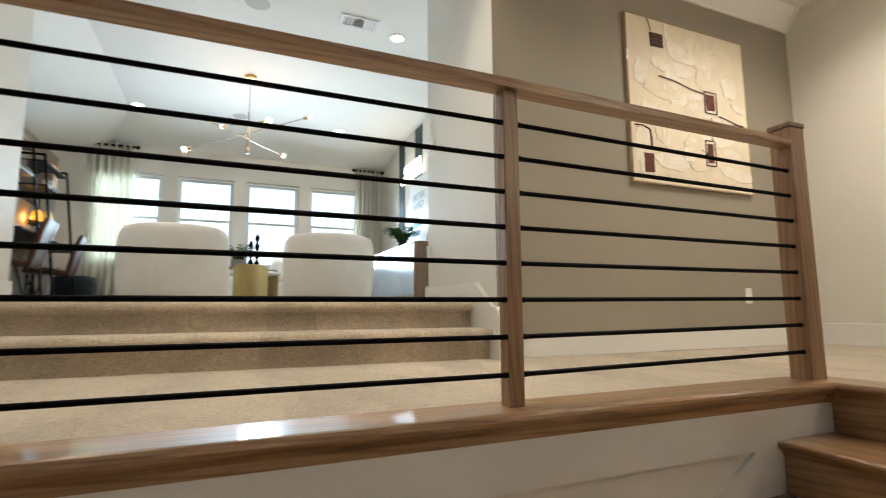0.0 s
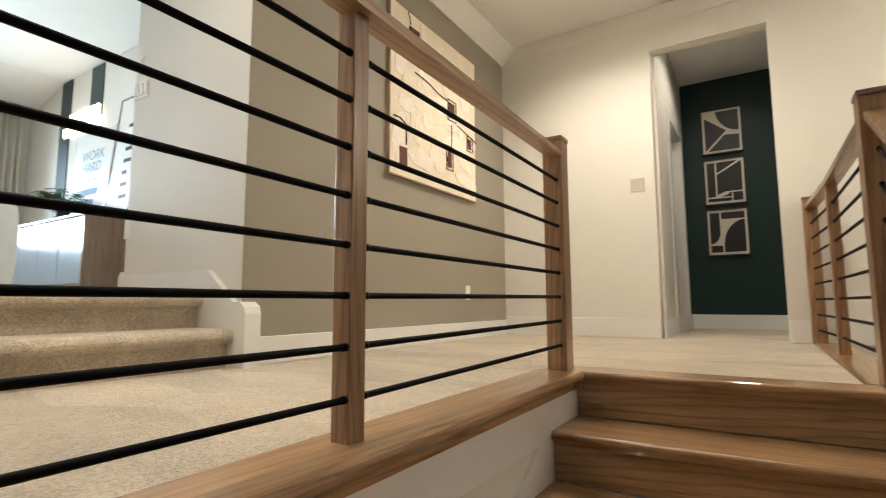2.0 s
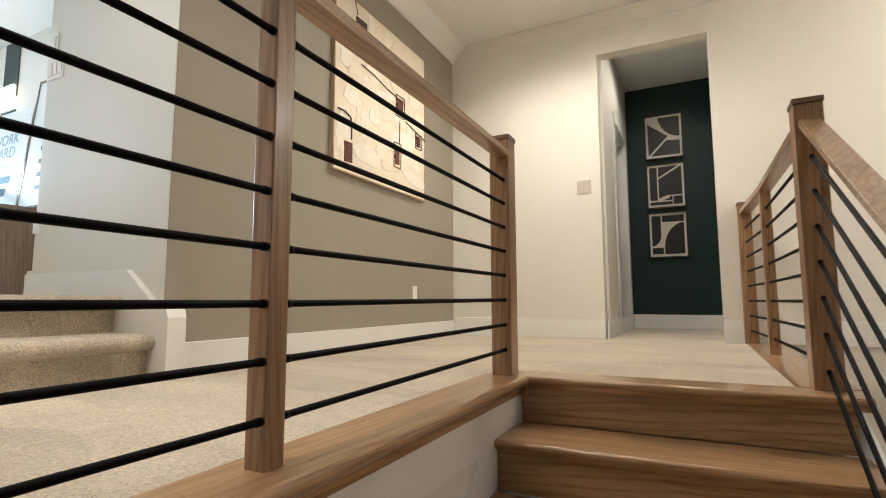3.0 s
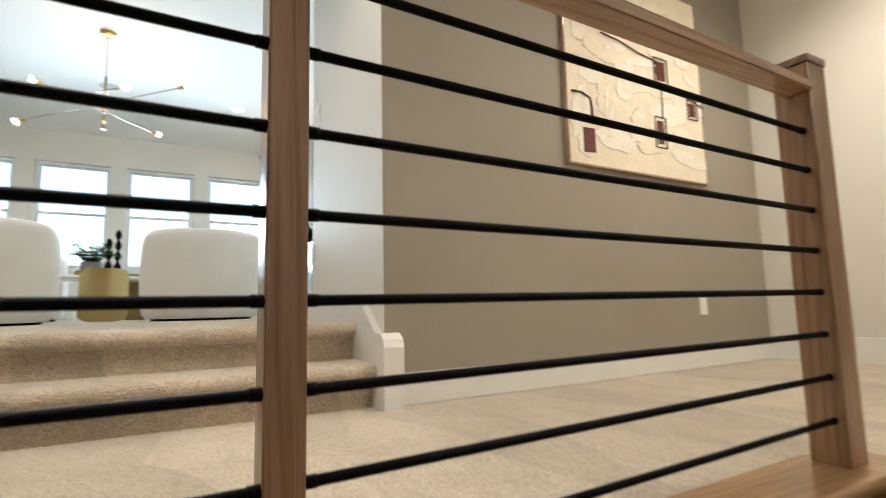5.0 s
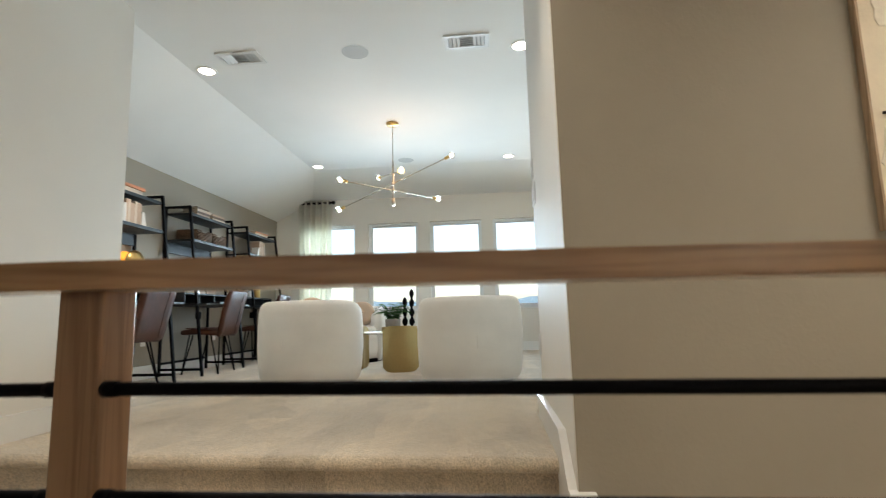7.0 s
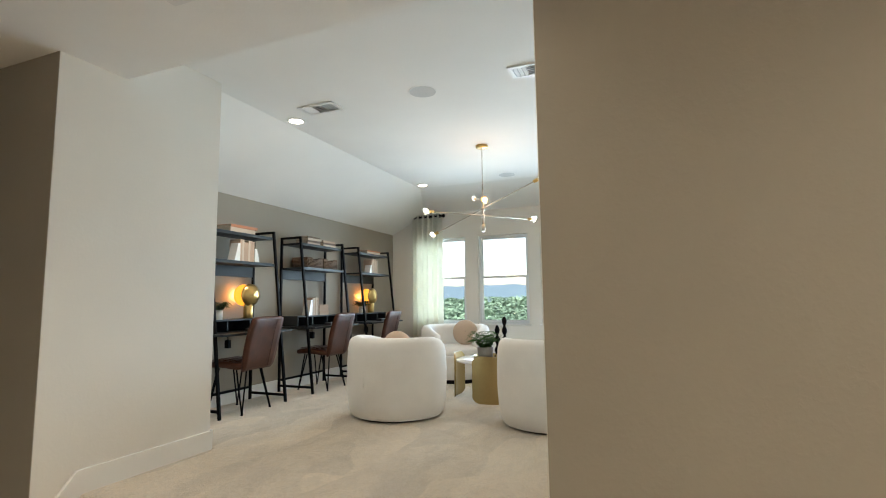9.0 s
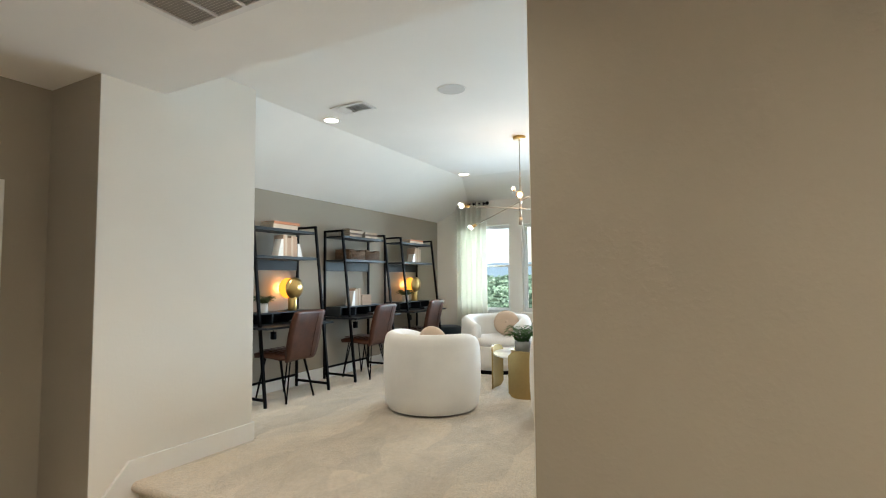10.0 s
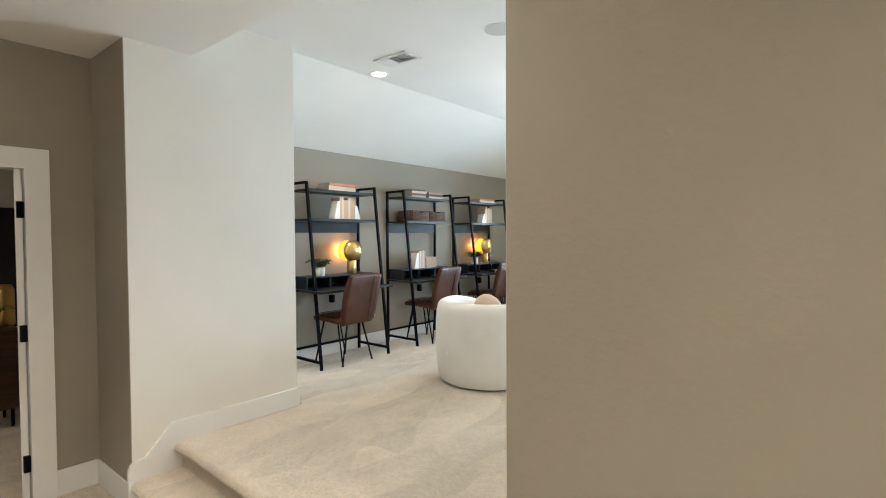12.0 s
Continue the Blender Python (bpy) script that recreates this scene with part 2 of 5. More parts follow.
M_CREAM = painted("cream_wall_paint", (0.74, 0.71, 0.65))
M_TAN = painted("taupe_wall_paint", (0.320, 0.286, 0.232))
M_GREEN = painted("dark_green_wall_paint", (0.007, 0.026, 0.025), 0.5)
M_CEIL = painted("white_ceiling_paint", (0.80, 0.79, 0.76), 0.8)
M_TRIM = plain("white_trim_paint", (0.80, 0.79, 0.76), 0.32, var=0.02, bump=0.04)
M_CARPET = carpet_mat("beige_carpet", (0.86, 0.735, 0.575))
M_OAK_X, M_OAK_Y, M_OAK_Z = oak("oak_along_x", "x"), oak("oak_along_y", "y", (0.50, 0.295, 0.145), (0.32, 0.172, 0.075)), oak("oak_along_z", "z", (0.375, 0.215, 0.112), (0.27, 0.148, 0.074), 0.34, 0.3, 0.16)
M_CAP = oak("oak_newel_cap", "x", (0.26, 0.16, 0.10), (0.15, 0.085, 0.05))
M_BLACK = plain("black_metal", (0.003, 0.003, 0.004), 0.5, 0.0, spec=0.06, var=0.1, bump=0.05)
M_DESK = plain("black_lacquered_board", (0.013, 0.018, 0.023), 0.42, spec=0.25, var=0.12, bump=0.06)
M_BRASS = plain("brushed_brass", (0.62, 0.42, 0.16), 0.30, 1.0, var=0.06, fine=200, bump=0.05)
M_BRONZE = plain("aged_brass", (0.42, 0.31, 0.14), 0.38, 1.0, var=0.10, bump=0.05)
M_NICKEL = plain("satin_nickel", (0.50, 0.45, 0.38), 0.3, 1.0, var=0.04, bump=0.03)
M_BOUCLE = cloth("white_boucle_fabric", (0.78, 0.755, 0.71))
M_PILLOW = cloth("tan_pillow_fabric", (0.56, 0.42, 0.31))
M_CURTAIN = cloth("sheer_cream_curtain", (0.84, 0.82, 0.73), 0.4)
M_DARKCLOTH = cloth("dark_teal_fabric", (0.012, 0.020, 0.024))
M_MARBLE = plain("white_marble", (0.78, 0.76, 0.73), 0.18, var=0.05, coarse=5, bump=0.0, coat=0.3)
M_LIGHT = glowing("lit_diffuser", (1.0, 0.92, 0.80), 5)
M_FILAMENT = glowing("lit_filament", (1.0, 0.90, 0.70), 6)
M_GLOBE = glass_mat("clear_bulb_glass", (1.0, 0.97, 0.92), 0.04)
M_GLASS = glass_mat("window_glass")
M_VINYL = plain("white_vinyl_frame", (0.78, 0.80, 0.80), 0.35, var=0.02, bump=0.02)
M_PLATE = plain("white_plastic", (0.80, 0.79, 0.76), 0.35, var=0.02, bump=0.0)
M_ALMOND = plain("almond_plastic", (0.56, 0.50, 0.41), 0.4, var=0.02, bump=0.0)
M_VENT = plain("white_enamelled_steel", (0.72, 0.71, 0.69), 0.4, var=0.03, bump=0.0)
# Flat grey for the shade behind vent slats and round switch rockers.
M_SHADOW = plain("shade_grey", (0.46, 0.46, 0.45), 0.9, var=0.1)

# ---- floors, steps ----
bm = bmesh.new()
box(bm, -3.85, 2.27, 0.09, 1.46, -0.20, Z0)
box(bm, 0.16, 2.27, -1.03, 0.09, -0.20, Z0)
box(bm, 0.075, 0.158, -1.02, 0.088, -0.18, 0.015)
structure("floor_landing", bm, M_CARPET, "beige cut-pile carpet on the landing", "floor")

bm = bmesh.new()
box(bm, 2.27, 4.30, -1.05, 0.10, -0.20, Z0)
structure("floor_hallway", bm, M_CARPET, "beige carpet in the small hallway", "floor")

NOSE2, NOSE1, SKEW = 1.580, 1.335, 0.028


def carpet_step(bm, nose, back, z, drop):
    r = 0.032
    pts = [(back, z - drop), (back, z)]
    for i in range(9):
        a = math.pi / 2 + math.pi * i / 8 * 0.95
        pts.append((nose + r + r * math.cos(a) * 1.15, z - r + r * math.sin(a)))
    pts += [(nose + r + 0.012, z - 2 * r - 0.004), (nose + r + 0.012, z - drop)]
    b = bmesh.new()
    prism(b, pts, "x", -3.264, -0.646)
    for v in b.verts:                                 # the flight runs a little out of square
        if v.co.y < 2.5:
            v.co.y += SKEW * (-0.646 - v.co.x)
    join(bm, b)


bm = bmesh.new()
carpet_step(bm, NOSE1, NOSE2 + 0.06, 0.225, 0.175)
structure("floor_step", bm, M_CARPET, "carpeted step with a rounded nosing", "step")
bm = bmesh.new()
carpet_step(bm, NOSE2, 2.60, Z1, 0.175)
box(bm, -4.43, 0.52, 2.60, 7.58, 0.10, Z1)
structure("floor_loft", bm, M_CARPET, "beige cut-pile carpet of the raised loft", "floor")

# ---- walls ----
bm = bmesh.new()
box(bm, -0.615, 2.39, 1.330, 1.45, -1.2, 2.95)
structure("wall_taupe", bm, M_TAN, "taupe painted drywall", "wall")
bm = bmesh.new()
box(bm, -0.618, -0.52, 1.333, 2.42, 0.0, 3.2)
box(bm, -0.52, 0.65, 2.30, 2.42, 0.0, 3.2)
structure("wall_loft_entry_east", bm, M_CREAM, "cream painted drywall return beside the steps", "wall")
bm = bmesh.new()
box(bm, -3.50, -3.283, 1.420, 2.562, 0.0, 3.2)
box(bm, -4.55, -3.50, 2.50, 2.562, 0.0, 3.2)
structure("wall_loft_entry_west", bm, M_CREAM, "cream painted drywall return beside the steps", "wall")
bm = bmesh.new()
box(bm, -3.97, -3.286, 1.417, 1.52, -0.2, 2.90)
structure("wall_landing_return", bm, M_TAN, "taupe painted drywall return", "wall")

HO0, HO1 = -0.885, -0.040
bm = bmesh.new()                                  # end wall with the hallway opening
box(bm, 2.27, 2.39, HO1, 1.330, -1.2, 2.95)
box(bm, 2.27, 2.39, -3.30, HO0, -1.2, 2.95)
box(bm, 2.27, 2.39, HO0, HO1, 2.462, 2.95)
box(bm, 2.27, 2.39, HO0, HO1, -1.2, -0.21)
structure("wall_end", bm, M_CREAM, "cream painted drywall with a cased-free opening", "wall")

bm = bmesh.new()                                  # hallway
box(bm, 2.39, 3.05, -0.06, 0.06, -0.2, 2.95)
box(bm, 3.86, 4.15, -0.06, 0.06, -0.2, 2.95)
box(bm, 3.05, 3.86, -0.06, 0.06, 2.115, 2.95)
box(bm, 3.05, 3.86, -0.06, 0.06, -0.2, Z0 - 0.004)
structure("wall_hall_side", bm, M_CREAM, "cream painted hallway wall", "wall")
bm = bmesh.new()
box(bm, 4.15, 4.27, -1.10, 0.06, -0.2, 2.95)
box(bm, 2.39, 4.15, -1.10, -0.965, -0.2, 2.95)
structure("wall_hall_green", bm, M_GREEN, "dark green painted hallway wall", "wall")

bm = bmesh.new()                                  # west landing wall with the door opening
D0, D1, DH = 0.265, 1.076, 2.115
box(bm, -3.97, -3.85, D1, 1.417, -1.2, 2.95)
box(bm, -3.97, -3.85, -3.30, D0, -1.2, 2.95)
box(bm, -3.97, -3.85, D0, D1, DH, 2.95)
box(bm, -3.97, -3.85, D0, D1, -1.2, 0.0)
structure("wall_west", bm, M_TAN, "taupe painted drywall with a doorway", "wall")

bm = bmesh.new()
box(bm, -3.97, 2.39, -3.42, -3.30, -1.2, 2.95)
structure("wall_south", bm, M_CREAM, "cream painted stairwell wall", "wall")

bm = bmesh.new()                                  # desk wall
box(bm, -4.55, -4.43, 2.556, 7.58, 0.1, 2.60)
structure("wall_loft_west", bm, M_TAN, "taupe painted drywall behind the desks", "wall")
bm = bmesh.new()
box(bm, 0.52, 0.64, 2.42, 7.58, 0.1, 3.2)
structure("wall_loft_east", bm, M_CREAM, "cream painted drywall", "wall")

WZ0, WZ1 = 1.06, 2.495
bm = bmesh.new()                                  # window wall
xs = [-4.55] + [v for w in WINDOWS for v in w] + [0.64]
box(bm, xs[0], xs[-1], 7.58, 7.75, 0.1, WZ0)
box(bm, xs[0], xs[-1], 7.58, 7.75, WZ1, 3.2)
for i in range(0, len(xs), 2):
    box(bm, xs[i], xs[i + 1], 7.58, 7.75, WZ0, WZ1)
structure("wall_windows", bm, M_CREAM, "cream painted window wall", "wall")

# ---- ceilings ----
bm = bmesh.new()
box(bm, -3.97, 2.39, -3.42, 1.330, ZC, ZC + 0.12)
box(bm, -3.50, -0.52, 1.330, 1.815, ZC, ZC + 0.40)
box(bm, -3.97, -3.50, 1.330, 1.52, ZC, ZC + 0.12)
box(bm, 2.39, 4.27, -1.10, 0.06, ZC, ZC + 0.12)
structure("ceiling_landing", bm, M_CEIL, "white painted landing ceiling with a dropped edge", "ceiling")
bm = bmesh.new()
EZ = 2.92
HX, HY = -3.40, 6.50
box(bm, HX, 0.64, 1.815, HY, ZL, ZL + 0.1)
EX = -4.43 + (EZ - 2.60) / (ZL - 2.60) * (HX + 4.40)


def slab(bm, pts, th=0.1):
    lo = [bm.verts.new(p) for p in pts]
    hi = [bm.verts.new((p[0], p[1], p[2] + th)) for p in pts]
    n = len(pts)
    bm.faces.new(lo[::-1])
    bm.faces.new(hi)
    for i in range(n):
        bm.faces.new((lo[i], lo[(i + 1) % n], hi[(i + 1) % n], hi[i]))


slab(bm, [(-4.43, 2.55, 2.60), (HX, 2.55, ZL), (HX, HY, ZL), (EX, 7.58, EZ), (-4.43, 7.58, 2.60)])
slab(bm, [(HX, HY, ZL), (0.64, HY, ZL), (0.64, 7.58, EZ), (EX, 7.58, EZ)])
box(bm, -4.60, -4.43, 2.55, 7.60, 2.60, 2.72)
structure("ceiling_loft", bm, M_CEIL, "white painted loft ceiling with sloped sides", "ceiling")

# ---- trim: baseboards, skirts, crown ----
BH = 0.135
bm = bmesh.new()
BL = 0.155


def base_run(x0, x1, y0, y1, h):
    """One length of baseboard with an eased top edge."""
    rbox(bm, x0, x1, y0, y1, Z0, Z0 + h, 0.003, 1)


base_run(-0.565, 2.27, 1.315, 1.330, BL - 0.022)
base_run(-3.85, -3.30, 1.402, 1.417, BL)
for a in ((2.255, 2.27, HO1, 1.315), (2.255, 2.27, -3.3, HO0), (-3.85, -3.835, 1.181, 1.402), (-3.85, -3.835, 0.09, 0.16)):
    base_run(*a, BL + 0.008)
for a in ((2.2555, 4.15, -0.075, -0.06), (2.2555, 4.15, -0.965, -0.95), (4.135, 4.15, -0.95, -0.075)):
    base_run(*a, BL)
structure("baseboard", bm, M_TRIM, "white painted baseboards along the landing", "baseboard")
bm = bmesh.new()
for a in ((-4.43, -4.412, 2.562, 7.58), (-4.412, 0.505, 7.565, 7.58), (0.505, 0.52, 2.42, 7.565), (-4.412, -3.268, 2.562, 2.577), (-0.632, 0.505, 2.42, 2.435)):
    box(bm, *a, Z1, Z1 + BH)
structure("baseboard_loft", bm, M_TRIM, "white painted baseboards round the loft", "baseboard")


def step_skirt(name, x0, x1, yend, dy, dk, zt):
    """The white board that follows the two steps along a side wall."""
    bm = bmesh.new()
    pts = [(1.255 + dy, Z0), (yend, Z0), (yend, zt), (1.560 + dk, zt), (1.350 + dy, 0.350), (1.300 + dy, 0.350), (1.268 + dy, 0.327), (1.255 + dy, 0.295)]
    prism(bm, pts, "x", x0, x1)
    structure(name, bm, M_TRIM, "white painted stair skirt board", "trim")


step_skirt("trim_skirt_east", -0.648, -0.6165, 2.42, 0.0, 0.0, 0.505)
step_skirt("trim_skirt_west", -3.2845, -3.262, 2.562, 0.135, 0.076, 0.520)
bm = bmesh.new()
prism(bm, [(1.258, Z0), (1.330, Z0), (1.330, 0.350), (1.300, 0.350), (1.268, 0.327), (1.258, 0.295)], "x", -0.616, -0.560)
structure("trim_skirt_end", bm, M_TRIM, "white painted end block of the stair skirt", "trim")

bm = bmesh.new()
crown = [(0.0, 2.685), (0.012, 2.685), (0.018, 2.700), (0.125, 2.835), (0.13, ZC), (0.0, ZC)]
prism(bm, [(1.330 - u, v) for u, v in crown], "x", -0.615, 2.232)
prism(bm, [(1.330 - u * 1.05 - 0.004 * (u > 0), v - 0.006 * (v < ZC)) for u, v in crown], "x", 2.232, 2.2698)
structure("trim_crown", bm, M_TRIM, "white painted crown moulding", "trim")
bm = bmesh.new()
rbox(bm, 2.263, 2.2699, -3.30, 1.318, 2.690, ZC - 0.0005, 0.002, 1)
structure("trim_frieze", bm, M_CREAM, "cream painted flat frieze board below the ceiling", "trim")

# ---- stairs ----
RUN, RISE = 0.295, 0.178


def nosed_board(bm, x0, x1, y0, y1, z1, th=0.028, r=0.012):
    """A tread: a board with a rounded front edge at x0 and a small cove under it."""
    pts = [(x1, z1 - th), (x1, z1)]
    for i in range(7):
        a = math.pi / 2 + math.pi * i / 6
        pts.append((x0 + r + r * math.cos(a), z1 - th / 2 + th / 2 * math.sin(a)))
    prism(bm, pts, "y", y0, y1)
    prism(bm, [(x0 + 0.03, z1 - th), (x0 + 0.03, z1 - th - 0.018), (x0 + 0.026, z1 - th - 0.018), (x0 + 0.014, z1 - th)], "y", y0, y1)


stairs = thing("staircase", "varnished oak staircase between white side walls", "staircase")
for k in range(1, 7):
    x, z = -RUN * k + 0.0, Z0 - RISE * k
    if k < 6:
        bm = bmesh.new()
        nosed_board(bm, x, x + RUN + 0.01, -1.17, -0.0465, z)
        part("tread", bm, M_OAK_Y, stairs)
    bm = bmesh.new()
    box(bm, x + RUN + 0.030, x + RUN + 0.045, -1.15, -0.0465, z, z + RISE - 0.029)
    part("riser", bm, M_OAK_Y, stairs)
bm = bmesh.new()
for k in range(1, 6):
    box(bm, -RUN * k + 0.035, -RUN * k + RUN + 0.03, -1.14, -0.075, Z0 - RISE * 6, Z0 - RISE * k - 0.03)
part("carriage", bm, M_TRIM, stairs)
bm = bmesh.new()
prism(bm, [(0.13, -0.20), (0.13, Z0 - 0.04), (-1.62, Z0 - 0.04 - 1.62 / RUN * RISE - 0.03), (-1.62, Z0 - 6 * RISE), (0.13, Z0 - 6 * RISE)], "y", -1.185, -1.165)
part("stringer", bm, M_TRIM, stairs)

bm = bmesh.new()                                   # landing edge along the top of the stairs
nosed_board(bm, -0.005, 0.165, -1.19, -0.078, Z0 + 0.006)
box(bm, 0.0005, 0.165, -0.0775, 0.092, -0.02, Z0 + 0.006)
structure("trim_landing_nosing", bm, M_OAK_Y, "varnished oak landing nosing", "trim")

bm = bmesh.new()                                   # oak curb under the long rail
pts = [(0.095, -0.02), (0.095, Z0 + 0.008)]
for i in range(7):
    a = math.pi / 2 + math.pi * i / 6
    pts.append((-0.070 + 0.018 * math.cos(a), Z0 - 0.010 + 0.018 * math.sin(a)))
pts += [(-0.050, Z0 - 0.042), (-0.046, Z0 - 0.046), (-0.046, -0.02)]
prism(bm, pts, "x", -3.85, -0.0)
structure("trim_curb", bm, M_OAK_X, "varnished oak curb with a rounded nosing", "trim")
bm = bmesh.new()
prism(bm, [(-u - 2 * 0.55, v) for u, v in pts], "x", 0.165, 2.27)
structure("trim_curb_far", bm, M_OAK_X, "varnished oak curb with a rounded nosing", "trim")

# wall below the curb, with recessed shaker panels
bm = bmesh.new()
box(bm, -3.85, 0.13, -0.030, 0.06, -1.2, Z0 - 0.043)
structure("wall_stair", bm, M_CREAM, "white painted wall under the railing", "wall")
bm = bmesh.new()
zt, zb = Z0 - 0.043, Z0 - 6 * RISE
box(bm, -3.85, 0.03, -0.045, -0.0305, zt - 0.160, zt)
sl = RISE / RUN
for xa, xb in ((-3.85, -3.80), (-2.45, -2.34)):
    box(bm, xa, xb, -0.045, -0.0305, zb, zt - 0.160)
prism(bm, [(0.03, zt - 0.160), (-0.40, zt - 0.160), (-0.40 - 1.10, zt - 0.160 - 1.10 * sl), (-1.66, zb), (0.03, zb)], "y", -0.045, -0.0305)
box(bm, -2.34, -1.66, -0.045, -0.0305, zb, zb + 0.16)
structure("trim_panel_moulding", bm, M_TRIM, "white painted shaker panel moulding below the curb", "trim")

bm = bmesh.new()
box(bm, -3.97, 2.39, -3.42, -0.03, -1.30, Z0 - 6 * RISE)
structure("floor_lower", bm, M_OAK_X, "varnished oak floor at the foot of the stairs", "floor")
bm = bmesh.new()
box(bm, 0.13, 2.27, -1.13, -1.02, -1.2, Z0 - 0.043)
structure("wall_well", bm, M_CREAM, "white painted wall under the far railing", "wall")


# ---- railings ----
def newel(name, parent, x, y, z0, z1, w, cap=True):
    bm = bmesh.new()
    rbox(bm, x - w / 2, x + w / 2, y - w / 2, y + w / 2, z0, z1 - (0.022 if cap else 0), 0.003)
    ob = part(name, bm, M_OAK_Z, parent)
    if cap:
        bm = bmesh.new()
        c = w / 2 + 0.004
        rbox(bm, x - c, x + c, y - c, y + c, z1 - 0.021, z1, 0.004)
        part("cap", bm, M_CAP, ob, "darker oak cap")
    return ob


BARS = [0.884 - 0.1054 * i for i in range(8)]
NEWEL_BARS = [0.873 - 0.1016 * i for i in range(8)]
ZR0, ZR1 = 0.984, 1.013


def rod(parent, p0, p1):
    bm = bmesh.new()
    cyl(bm, p0, p1, 0.0071, seg=14, caps=False)
    d = (Vector(p1) - Vector(p0)).normalized()
    cyl(bm, p0, Vector(p0) + d * 0.016, 0.0082, seg=14)
    cyl(bm, Vector(p1) - d * 0.016, p1, 0.0082, seg=14)
    part("bar", bm, M_BLACK, parent)


long_rail = thing("stair_railing", "oak railing with eight thin black metal bars, on the landing curb", "railing", group="railings round the stairwell")
xs = [-3.80, -2.60, -1.309, 0.013]
ws = [0.085, 0.050, 0.050, 0.086]
for i, (x, w) in enumerate(zip(xs, ws)):
    if i in (0, 3):
        newel("newel_post", long_rail, x, 0.018, Z0 + 0.006, 1.072, w)
    else:
        newel("post", long_rail, x, 0.016, Z0 + 0.006, ZR0 + 0.004, w, False)
for i in range(3):
    for z in BARS:
        ze = NEWEL_BARS[BARS.index(z)] if i == 2 else z
        rod(long_rail, (xs[i] + ws[i] / 2 - 0.002, 0, z), (xs[i + 1] - ws[i + 1] / 2 + 0.002, 0, ze))
bm = bmesh.new()
prism(bm, [(xs[0] + 0.03, ZR0), (xs[2], ZR0), (xs[3] - ws[3] / 2 + 0.002, ZR0 - 0.013), (xs[3] - ws[3] / 2 + 0.002, ZR1 - 0.014), (xs[2], ZR1), (xs[0] + 0.03, ZR1)], "y", -0.032, 0.032)
bmesh.ops.bevel(bm, geom=[e for e in bm.edges if abs(e.verts[0].co.y - e.verts[1].co.y) < 0.01], offset=0.004, segments=2, affect="EDGES")
part("handrail", bm, M_OAK_X, long_rail)

YR = -1.10
far_rail = thing("stair_railing", "oak railing with thin black metal bars, on the far curb", "railing", group="railings round the stairwell")
fx, fw, fy = [0.16, 1.36, 2.215], [0.090, 0.054, 0.085], [YR, YR + 0.010, YR + 0.048]
newel("newel_post", far_rail, fx[0], YR, Z0 + 0.006, 1.085, fw[0])
newel("post", far_rail, fx[1], fy[1], Z0 + 0.006, ZR0 + 0.004, fw[1], False)
newel("newel_post", far_rail, fx[2], fy[2], Z0 + 0.006, 1.072, fw[2])
for i in range(2):
    for z in BARS:
        rod(far_rail, (fx[i] + fw[i] / 2 - 0.002, fy[i], z), (fx[i + 1] - fw[i + 1] / 2 + 0.002, fy[i + 1], z))
bm = bmesh.new()
prism(bm, [(x, y - 0.034) for x, y in zip((fx[0] + 0.04, fx[1], fx[2] - 0.04), fy)] + [(x, y + 0.034) for x, y in zip((fx[2] - 0.04, fx[1], fx[0] + 0.04), fy[::-1])], "z", ZR0, ZR1)
part("handrail", bm, M_OAK_X, far_rail)

low_rail = thing("stair_handrail", "sloping oak handrail with thin black metal bars, beside the stairs", "railing", group="railings round the stairwell")
LX = -1.48
ZF = Z0 - 6 * RISE
newel("newel_post", low_rail, LX, YR, ZF, ZF + 1.05, 0.092)
dz = (fx[0] - LX - 0.092) * sl
for z in [0.868 - 0.1246 * i for i in range(7)]:
    rod(low_rail, (fx[0] - 0.044, YR, z), (LX + 0.044, YR, z - dz))
bm = bmesh.new()
prism(bm, [(fx[0] - 0.045, ZR0 - 0.01), (fx[0] - 0.045, ZR1 - 0.006), (LX + 0.045, ZR1 - 0.006 - dz), (LX + 0.045, ZR0 - 0.01 - dz)], "y", YR - 0.034, YR + 0.034)
bmesh.ops.bevel(bm, geom=bm.edges[:], offset=0.005, segments=2, affect="EDGES")
part("handrail", bm, M_OAK_X, low_rail)

# ---- windows ----
for n, (a, b) in enumerate(WINDOWS):
    win = tagged(new("window_%d" % (n + 1)), "white vinyl single-hung window", "window", kind="structure")
    zm = 1.81
    f = 0.035

    def ring(x0, x1, z0, z1, y0, y1, w):
        bm = bmesh.new()
        box(bm, x0, x0 + w, y0, y1, z0, z1)
        box(bm, x1 - w, x1, y0, y1, z0, z1)
        box(bm, x0 + w, x1 - w, y0, y1, z0, z0 + w)
        box(bm, x0 + w, x1 - w, y0, y1, z1 - w, z1)
        return bm

    part("window_frame", ring(a, b, WZ0, WZ1, 7.65, 7.73, f), M_VINYL, win)
    part("sash", ring(a + f, b - f, zm - 0.01, WZ1 - f, 7.695, 7.72, 0.02), M_VINYL, win)
    part("sash", ring(a + f, b - f, WZ0 + f, zm + 0.02, 7.665, 7.69, 0.026), M_VINYL, win)
    for y, z0, z1 in ((7.705, zm + 0.01, WZ1 - f - 0.02), (7.677, WZ0 + f + 0.026, zm - 0.006)):
        bm = bmesh.new()
        box(bm, a + f + 0.015, b - f - 0.015, y, y + 0.004, z0, z1)
        p = part("pane", bm, M_GLASS, win)
        p.visible_shadow = False
    bm = bmesh.new()
    rbox(bm, a - 0.03, b + 0.03, 7.555, 7.65, WZ0 - 0.022, WZ0 + 0.0, 0.004)
    part("window_sill", bm, M_TRIM, win)


